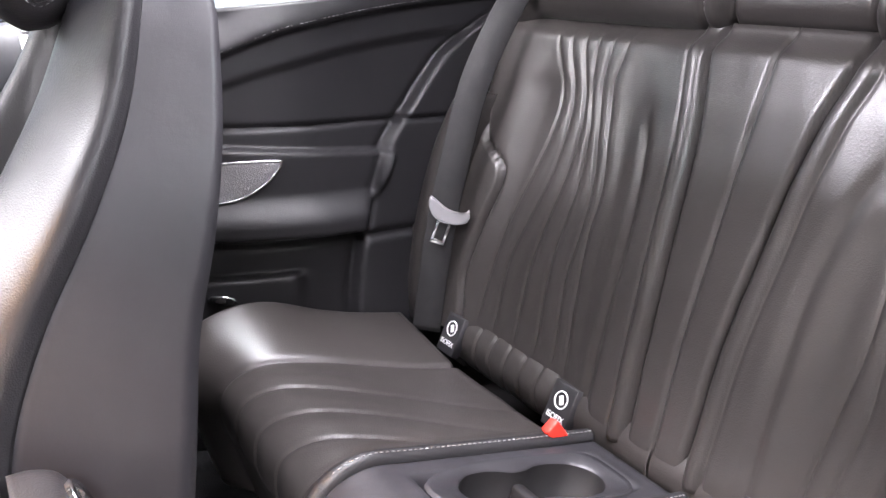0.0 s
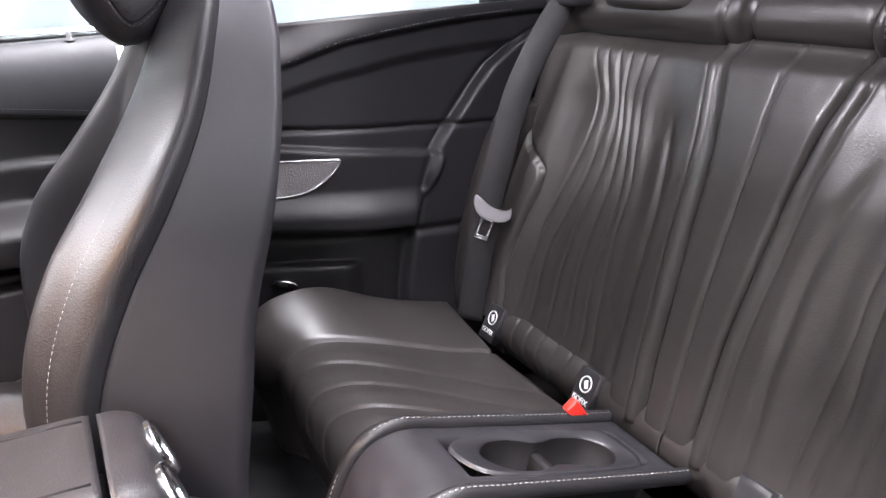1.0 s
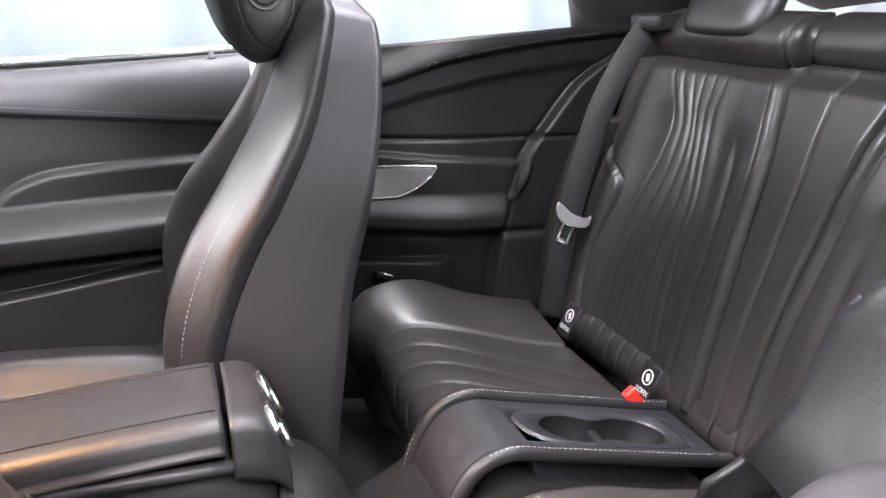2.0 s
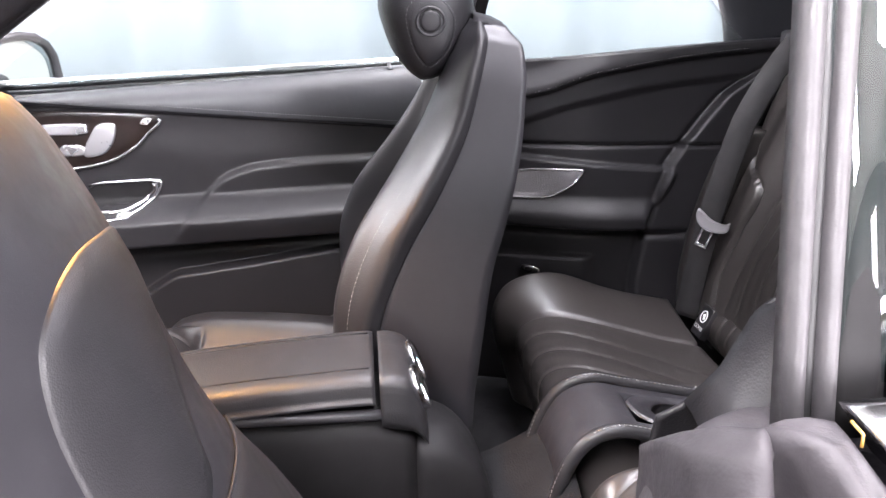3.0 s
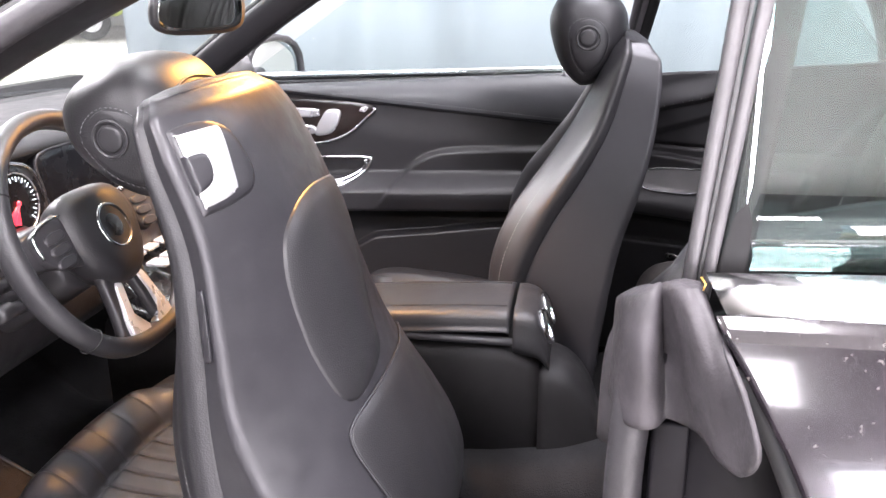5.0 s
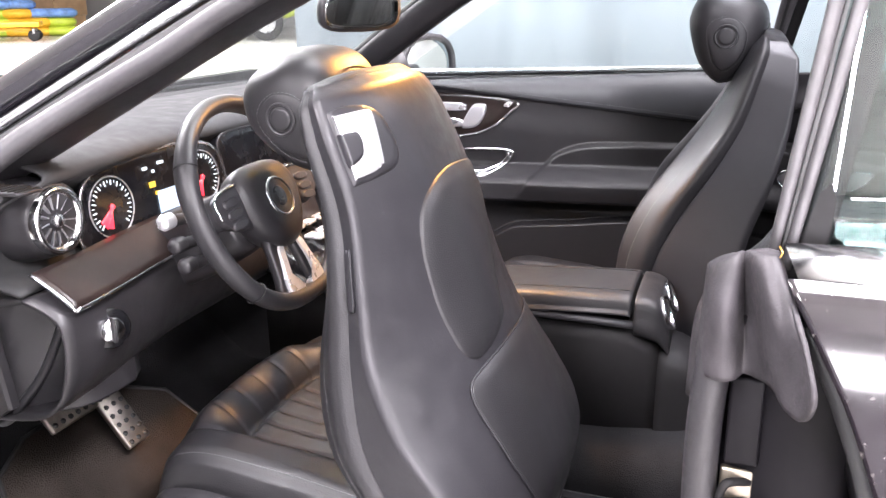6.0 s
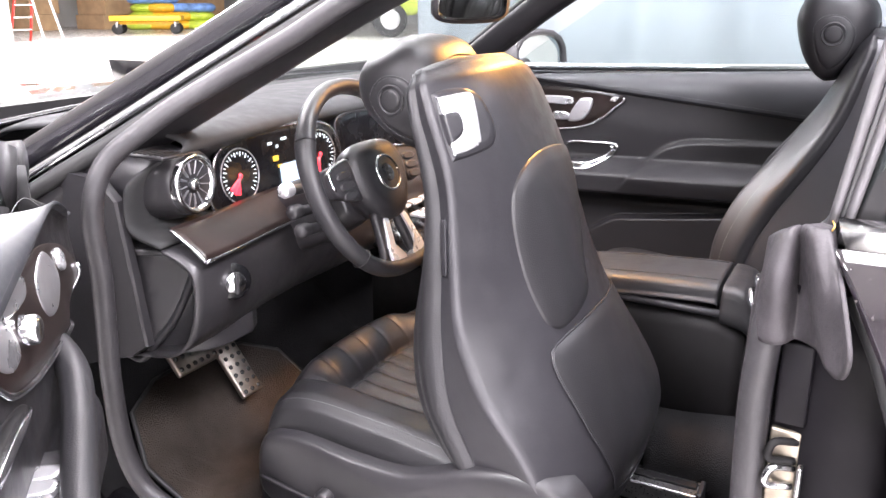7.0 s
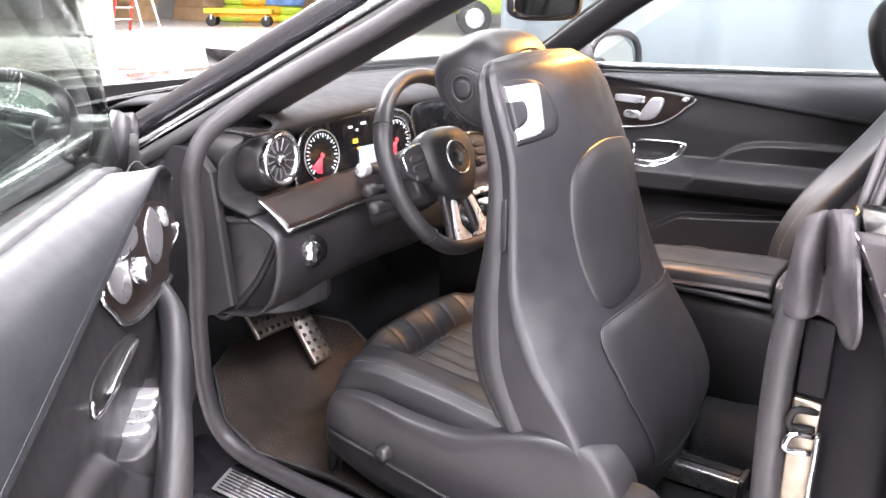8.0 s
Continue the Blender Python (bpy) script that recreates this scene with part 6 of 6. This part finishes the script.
# ---- dashboard ----
def dashboard():
    d = thing("dashboard", (-1.1, 0, 0.4), "black dashboard with round vents and wood trim", "dashboard")
    top = [(-1.46, 0.895), (-1.40, 0.925), (-1.28, 0.940), (-1.15, 0.943), (-1.05, 0.936), (-1.012, 0.926), (-1.004, 0.914), (-1.018, 0.902), (-1.035, 0.880), (-1.045, 0.82), (-1.035, 0.790), (-0.985, 0.776)]
    low = [(-0.985, 0.770), (-0.945, 0.755), (-0.925, 0.735), (-0.925, 0.69), (-0.935, 0.65), (-0.955, 0.615), (-1.0, 0.588), (-1.12, 0.572), (-1.30, 0.56)]

    def body(prof):
        p = spline(prof, 5)

        def at(i, y):
            x, z = p[i]
            bend = 0.055 * smooth(0.35, 0.75, abs(y)) * smooth(-1.2, -0.95, x)
            y *= 1 - 0.13 * smooth(0.86, 0.93, z)
            return Vector((x + bend * 0.8 - 0.10 * (1 - (y / 0.76) ** 2) * smooth(-1.25, -1.45, x), y, z - 0.03 * smooth(0.55, 0.76, abs(y)) * smooth(-1.1, -1.4, x)))

        return sheet(at, list(range(len(p))), span(-0.735, 0.735, 70))

    part("dash_top", body(top), DASH_TOP, d, "grained grey-black dash top", thick=0.006)
    part("lower_dash", body(low), PLASTIC, d, "black lower dash", thick=0.006)
    for sgn in (-1, 1):
        part("dash_end", grid_mesh([[(x + dx, sgn * y, z) for x, z in ((-1.20, 0.52), (-1.03, 0.575), (-0.992, 0.60), (-1.005, 0.70), (-1.026, 0.842), (-1.06, 0.875), (-1.20, 0.885))] for y, dx in ((0.725, 0.0), (0.738, 0.0), (0.742, -0.004))], closed_v=True, caps=True), PLASTIC, d, smooth=False)
    # wood strip with its chrome edge, in two lengths
    for y0, y1 in ((-0.715, -0.25), (0.25, 0.715)):
        def strip(y, t):
            bend = 0.055 * smooth(0.35, 0.75, abs(y))
            return Vector((-0.985 + bend * 0.8 + 0.072 * t, y, 0.802 - 0.032 * t - 0.012 * t * t))

        w = part("wood_strip", sheet(strip, span(y0, y1, 40), span(0, 1, 8)), WOOD, d, "dark open-pore wood strip", thick=0.006)
        part("strip_chrome", tube([strip(y, 1.0) for y in span(y0, y1, 40)], 0.0035, 6), CHROME, w, "thin chrome edge")
        e = y0 if y0 < 0 else y1
        part("strip_chrome", tube([strip(e, t) for t in span(0, 1, 8)], 0.0035, 6), CHROME, w)
    # round vents
    ax = Vector((1, 0.10, 0.05)).normalized()
    for y in (-0.632, 0.632, -0.09, 0.09, 0.0):
        o = Vector((-0.962 if abs(y) > 0.5 else -0.985, y, 0.857 if abs(y) > 0.5 else 0.735))
        r = 0.047 if abs(y) > 0.5 else 0.040
        k = r / 0.057
        if abs(y) > 0.5:
            part("vent_pod", loft([oval(o + Vector((dx, 0, dz)), (0, a, 0), (0, 0, b), 2.2, 18) for dx, dz, a, b in ((-0.17, 0.01, 0.07, 0.058), (-0.12, 0.0, 0.076, 0.064), (-0.06, -0.004, 0.070, 0.062), (-0.015, 0, 0.057, 0.056), (-0.004, 0, 0.051, 0.051))], 3, 2), PLASTIC, d, "rounded black vent pod")
        v = part("air_vent", lathe([(0.060 * k, -0.03), (0.0615 * k, 0.0), (0.058 * k, 0.007), (0.049 * k, 0.004), (0.045 * k, -0.008), (0.044 * k, -0.022)], o, ax, 36), CHROME, d, "chrome ringed turbine air vent")
        part("vent_well", lathe([(0.047 * k, -0.02), (0.03 * k, -0.026), (0.0, -0.027)], o, ax, 28), RECESS, v)
        part("vent_hub", lathe([(0.0, 0.006), (0.010 * k, 0.005), (0.013 * k, 0.0), (0.011 * k, -0.02)], o, ax, 20), CHROME, v, "silver vent hub")
        a = ax.orthogonal().normalized()
        b = ax.cross(a)
        for i in range(13):
            t = i * math.pi / 6.5
            c, c2 = a * math.cos(t) + b * math.sin(t), a * math.cos(t + 0.16) + b * math.sin(t + 0.16)
            rows = [[o + c * 0.020 * k - ax * 0.002, o + c * 0.046 * k + ax * 0.000], [o + c2 * 0.020 * k - ax * 0.014, o + c2 * 0.046 * k - ax * 0.014]]
            part("vent_blade", grid_mesh(rows), KEY, v, thick=0.0016, smooth=False)
    part("side_demister", box((-0.975, -0.695, 0.914), (0.075, 0.045, 0.006), 0.003), PLASTIC, d)
    for i in range(6):
        part("demister_slat", box((-1.005 + 0.012 * i, -0.695, 0.9175), (0.005, 0.038, 0.003), 0.001), RECESS, d)
    # knee panel and light switch
    ks = plane_surf((-1.03, -0.690, 0.64), (0.62, 0.78, 0.0), (-0.10, 0, 1))
    nf = lambda p, q, h: ks(p, q, h)
    side = loft([[(-1.115, -0.705, z), (-1.06, -0.715, z), (-1.0, -0.70, z), (-0.945, -0.66, z), (-0.93, -0.60, z), (-0.95, -0.52, z), (-1.1, -0.5, z), (-1.12, -0.6, z)] for z in (0.572, 0.59, 0.67, 0.745, 0.758)], 3, 2)
    kp = part("knee_panel", side, PLASTIC, d, "rounded black knee panel below the dash")
    knee = lambda x, z, h: Vector((x, -0.716 + 0.85 * max(0.0, x + 1.0) - h, z))
    inset = [(-1.072, 0.585), (-1.055, 0.700), (-1.050, 0.742), (-1.035, 0.754), (-0.985, 0.756), (-0.955, 0.748), (-0.944, 0.725), (-0.952, 0.690), (-0.978, 0.628), (-1.020, 0.572), (-1.050, 0.562)]
    part("panel_inset", patch(inset, knee, 0.003, 4, base=-0.012, edge=0.003), PLASTIC, kp)
    part("panel_rim", tube([knee(x, z, 0.003) for x, z in spline(inset, 5, True)], 0.007, 8, closed=True), PLASTIC, kp)
    sw = Vector((-0.884, -0.645, 0.703))
    sax = Vector((0.85, -0.5, 0.1)).normalized()
    bez = part("switch_bezel", lathe([(0.030, -0.006), (0.031, 0.001), (0.028, 0.003), (0.0, 0.003)], sw, sax, 24), DIALBLACK, d)
    knob = part("light_switch", lathe([(0.019, 0.0), (0.019, 0.012), (0.016, 0.017), (0.0, 0.017)], sw, sax, 24), CHROME, bez, "chrome light switch knob")
    part("switch_grip", box((0, 0, 0), (0.006, 0.036, 0.012), 0.002), PLASTIC, knob, xf=basis(sw + sax * 0.018, sax.cross((0, 0, 1)), (0, 0, 1)))
    return d


dashboard()


def instrument_panel():
    p = thing("instrument_panel", (-1.02, -0.37, 0.77), "black glass instrument panel with lit red dials", "instruments")
    o = Vector((-1.000, -0.365, 0.842))
    m = basis(o, (0.05, 1, 0.0), (-0.30, 0, 1))
    # local x runs to the driver's right, y up, z towards the driver
    m = Matrix.Translation(o) @ Matrix((Vector((0.0, 1.0, 0.0)), Vector((-0.10, 0, 0.995)), Vector((0.995, 0, 0.10)))).transposed().to_4x4()
    at = lambda x, y, h: m @ Vector((x, y, h))
    out = [(-0.185, -0.058), (-0.19, 0.0), (-0.165, 0.050), (-0.09, 0.068), (0.0, 0.071), (0.09, 0.068), (0.165, 0.050), (0.19, 0.0), (0.185, -0.058), (0.0, -0.066)]
    face = part("panel_face", patch(out, at, 0.004, 5, base=-0.012), DIALBLACK, p, "black glass face")
    part("panel_bezel", tube([at(x, y, 0.004) for x, y in spline(out, 5, True)], 0.0035, 6, closed=True), CHROME, face, "thin bright bezel")
    for sgn in (-1, 1):
        cx = sgn * 0.122
        part("dial_ring", tube([at(cx + 0.050 * math.cos(t), -0.003 + 0.050 * math.sin(t), 0.006) for t in span(0, 2 * math.pi * 35 / 36, 36)], 0.0013, 6, closed=True), KEY, face, "silver dial ring")
        for i in range(27):
            t = radians(225 - 270 * i / 26)
            big = i % 2 == 0
            r0, r1 = (0.036, 0.044) if big else (0.040, 0.044)
            part("dial_tick", tube([at(cx + r0 * math.cos(t), -0.003 + r0 * math.sin(t), 0.006), at(cx + r1 * math.cos(t), -0.003 + r1 * math.sin(t), 0.006)], 0.0011 if big else 0.0007, 5), LIT_WHITE, face, "lit white dial tick")
        a0, a1 = (225, 262) if sgn < 0 else (200, 262)
        part("dial_sector", grid_mesh([[at(cx, -0.003, 0.0055)] * 7, [at(cx + 0.036 * math.cos(radians(t)), -0.003 + 0.036 * math.sin(radians(t)), 0.0055) for t in span(212, 262, 7)]]), LIT_RED, face, "lit red dial sector", thick=0.0005)
        part("dial_needle", tube([at(cx, -0.003, 0.008), at(cx + 0.038 * math.cos(radians(236)), -0.003 + 0.038 * math.sin(radians(236)), 0.008)], 0.0014, 5), LIT_RED, face, "red needle")
        part("needle_cap", lathe([(0.0, 0.003), (0.004, 0.002), (0.005, 0.0)], at(cx, -0.003, 0.006), m.to_3x3() @ Vector((0, 0, 1)), 16), LIT_RED, face)
    part("centre_screen", box((0.018, -0.022, 0.006), (0.055, 0.040, 0.001), 0), LIT_BLUE, face, "lit pale centre screen", xf=m, smooth=False)
    part("screen_mark", box((-0.018, 0.012, 0.006), (0.016, 0.010, 0.001), 0), LIT_AMBER, face, "amber warning mark", xf=m, smooth=False)
    part("screen_mark", box((-0.008, -0.004, 0.006), (0.012, 0.006, 0.001), 0), LIT_AMBER, face, xf=m, smooth=False)
    for x, y, w in ((-0.03, 0.042, 0.012), (0.012, 0.046, 0.016), (-0.01, 0.034, 0.006)):
        part("screen_text_bar", box((x, y, 0.006), (w, 0.005, 0.001), 0), LIT_WHITE, face, "lit white text bar", xf=m, smooth=False)


instrument_panel()


def steering_wheel():
    c = Vector((-0.775, -0.372, 0.835))
    n = Vector((0.90, 0.0, 0.42)).normalized()
    right = Vector((0, 1, 0))
    up = n.cross(right)
    up = up if up.z > 0 else -up
    m = Matrix.Translation(c) @ Matrix((right, up, n)).transposed().to_4x4()
    s = thing("steering_wheel", tuple(c), "black leather three-spoke steering wheel with silver spoke trim", "steering wheel")
    R = 0.178

    def rim_at(t, k=1.0):
        flat = 0.012 * max(0.0, -math.sin(t)) ** 8
        return Vector((R * k * math.cos(t), (R * k - flat) * math.sin(t), 0.0))

    ts = span(0, 2 * math.pi * 71 / 72, 72)
    rings = []
    for t in ts:
        p = rim_at(t)
        e = Vector((math.cos(t), math.sin(t), 0))
        z = Vector((0, 0, 1))
        grip = 1 + 0.12 * (dip(t, 0.5, 0.25) + dip(t, math.pi - 0.5, 0.25))
        rings.append([m @ (p + e * 0.0145 * grip * math.cos(a) + z * 0.0175 * grip * math.sin(a)) for a in span(0, 2 * math.pi * 11 / 12, 12)])
    rim = part("rim", grid_mesh(rings, closed_u=True, closed_v=True), LEATHER, s, "black leather wheel rim")
    for t in (0.55, math.pi - 0.55, -0.75, math.pi + 0.75):
        p = rim_at(t)
        e = Vector((math.cos(t), math.sin(t), 0))
        part("rim_seam", tube([m @ (p + e * 0.0152 * math.cos(a) * 1.08 + Vector((0, 0, 0.0185 * math.sin(a) * 1.05))) for a in span(0, 2 * math.pi * 15 / 16, 16)], 0.0012, 5, closed=True), RECESS, rim)
    shape = [(-0.060, 0.060), (0.0, 0.068), (0.060, 0.060), (0.080, 0.022), (0.066, -0.030), (0.036, -0.068), (0.0, -0.077), (-0.036, -0.068), (-0.066, -0.030), (-0.080, 0.022)]
    hub = [[m @ Vector((x * k, y * k, z)) for x, y in shape] for z, k in ((-0.045, 0.6), (-0.03, 0.9), (0.0, 1.03), (0.016, 0.97), (0.027, 0.78), (0.030, 0.45), (0.030, 0.1))]
    hubp = part("hub", loft(hub, 3, 4), LEATHER, s, "padded black hub")
    nn = m.to_3x3() @ Vector((0, 0, 1))
    part("badge_ring", lathe([(0.034, 0.0), (0.035, 0.004), (0.032, 0.006), (0.030, 0.003)], m @ Vector((0, 0.002, 0.027)), nn, 32), CHROME, hubp, "plain chrome hub ring")
    part("badge_disc", lathe([(0.0, 0.004), (0.015, 0.0035), (0.030, 0.001)], m @ Vector((0, 0.002, 0.027)), nn, 28), DIALBLACK, hubp, "plain dark hub disc")
    for sgn in (-1, 1):
        arm = [[m @ v for v in oval((sgn * x, y, z), (0, h, 0), (0, 0, 0.010), 3, 12)] for x, y, z, h in ((0.05, 0.01, 0.0, 0.045), (0.09, 0.012, 0.0, 0.036), (0.13, 0.014, -0.004, 0.028), (0.168, 0.015, -0.006, 0.024))]
        a = part("spoke", loft(arm, 3, 2), PLASTIC, s, "black side spoke")
        bez = [(0.078, 0.045), (0.115, 0.042), (0.145, 0.030), (0.146, 0.0), (0.125, -0.018), (0.085, -0.022)]
        kb = part("key_field", patch([(sgn * p, q) for p, q in bez], lambda x, y, h: m @ Vector((x, y, 0.011 + h)), 0.003, 4, base=-0.006), PLASTIC, a)
        part("field_chrome", tube([m @ Vector((sgn * x, y, 0.015)) for x, y in spline(bez[:4], 5)], 0.0025, 6), CHROME, kb, "silver edge of the key field")
        for i in range(3):
            part("wheel_key", patch([(sgn * 0.09, 0.028 - 0.018 * i), (sgn * 0.125, 0.026 - 0.018 * i), (sgn * 0.125, 0.014 - 0.018 * i), (sgn * 0.09, 0.016 - 0.018 * i)], lambda x, y, h: m @ Vector((x, y, 0.014 + h)), 0.003, 2, base=-0.002), PLASTIC, kb)
    for sgn in (-1, 1):
        leg = [[m @ v for v in oval((sgn * x, y, z), (w, 0, 0), (0, 0, 0.010), 3, 10)] for x, y, z, w in ((0.030, -0.055, -0.004, 0.022), (0.036, -0.09, -0.006, 0.019), (0.043, -0.13, -0.008, 0.020), (0.055, -0.164, -0.008, 0.026))]
        lg = part("lower_spoke", loft(leg, 3, 2), PLASTIC, s, "black lower spoke")
        inlay = [(0.022, -0.072), (0.036, -0.074), (0.044, -0.10), (0.055, -0.138), (0.050, -0.156), (0.020, -0.160), (0.010, -0.150), (0.030, -0.140), (0.031, -0.11)]
        part("spoke_inlay", patch([(sgn * p, q) for p, q in inlay], lambda x, y, h: m @ Vector((x, y, 0.002 + h)), 0.006, 4, base=-0.008, edge=0.003), SILVER, lg, "satin silver spoke inlay")
    part("spoke_foot", loft([[m @ v for v in oval((x, -0.163 + 0.35 * x * x * 4, -0.006), (0, 0.012, 0), (0, 0, 0.009), 3, 10)] for x in (-0.07, -0.035, 0.0, 0.035, 0.07)], 2, 2), PLASTIC, s)
    col = part("column_shroud", loft([[m @ v for v in oval((0, -0.01, z), (a, 0, 0), (0, b, 0), 3, 18)] for z, a, b in ((-0.045, 0.052, 0.050), (-0.08, 0.062, 0.058), (-0.16, 0.070, 0.066), (-0.26, 0.07, 0.066))], 3, 2), PLASTIC, s, "black steering column shroud")
    for sgn, y0 in ((-1, 0.03), (-1, -0.01), (-1, -0.045), (1, 0.02)):
        tip = m @ Vector((sgn * 0.150, y0 + 0.006, -0.085))
        st = part("stalk", tube([m @ Vector((sgn * 0.055, y0, -0.10)), m @ Vector((sgn * 0.11, y0 + 0.003, -0.09)), tip], [0.008, 0.010, 0.012], 10), PLASTIC, col, "black column stalk")
        part("stalk_cap", lathe([(0.0125, -0.018), (0.0135, 0.0), (0.010, 0.006), (0.0, 0.007)], tip, right * sgn, 16), SILVER if y0 > 0 else PLASTIC, st)


steering_wheel()


def centre_display():
    c = thing("centre_display", (-1.02, 0.0, 0.77), "wide black glass display beside the instruments", "display")
    m = Matrix.Translation((-1.000, -0.02, 0.842)) @ Matrix((Vector((0.0, 1.0, 0.0)), Vector((-0.10, 0, 0.995)), Vector((0.995, 0, 0.10)))).transposed().to_4x4()
    at = lambda x, y, h: m @ Vector((x, y, h))
    out = [(-0.145, -0.060), (-0.150, 0.0), (-0.145, 0.062), (0.0, 0.066), (0.150, 0.058), (0.158, 0.0), (0.150, -0.060), (0.0, -0.066)]
    face = part("display_face", patch(out, at, 0.004, 5, base=-0.012), DIALBLACK, c, "unlit black glass face")
    part("display_bezel", tube([at(x, y, 0.003) for x, y in spline(out, 5, True)], 0.003, 6, closed=True), PLASTIC, face)


centre_display()


def pedals():
    for x, y, z, w, h, lab in ((-1.16, -0.380, 0.400, 0.060, 0.185, "upright steel accelerator pedal with rubber studs"), (-1.16, -0.492, 0.456, 0.110, 0.072, "wide steel brake pedal with rubber studs")):
        p = thing("pedal", (x, y, z - h / 2), lab, "pedal", group="foot pedals")
        m = Matrix.Translation((x, y, z)) @ Matrix.Rotation(radians(-38), 4, "Y")
        part("pad", box((0, 0, 0), (0.014, w, h), 0.004), PEDAL, p, xf=m)
        nw, nh = max(2, int(w / 0.018)), max(3, int(h / 0.02))
        for i in range(nw):
            for j in range(nh):
                part("stud", lathe([(0.0, 0.003), (0.0045, 0.0025), (0.0055, 0.0)], m @ Vector((0.007, (i + 0.5) * w / nw - w / 2, (j + 0.5) * h / nh - h / 2)), m.to_3x3() @ Vector((1, 0, 0)), 8), RUBBER_DARK, p)
        part("pedal_arm", tube([m @ Vector((-0.01, 0, 0)), Vector((x - 0.10, y, z + 0.12)), Vector((x - 0.12, y, z + 0.28))], 0.012), RECESS, p)
    part_floor = thing("floor_mat", (-0.95, -0.4, 0.23), "dark grey carpet mat in the driver footwell", "mat")
    part("mat_surface", patch([(-1.20, -0.62), (-0.85, -0.64), (-0.62, -0.62), (-0.60, -0.20), (-0.85, -0.16), (-1.18, -0.20)], lambda x, y, h: Vector((x, y, 0.236 + h + 0.16 * smooth(-1.08, -1.25, x))), 0.010, 4), MAT_CARPET, part_floor)
    part("mat_binding", tube([Vector((x, y, 0.243 + 0.16 * smooth(-1.08, -1.25, x))) for x, y in spline([(-1.20, -0.62), (-0.85, -0.64), (-0.62, -0.62), (-0.60, -0.20), (-0.85, -0.16), (-1.18, -0.20)], 4, True)], 0.005, 6, closed=True), RUBBER_DARK, part_floor)


pedals()
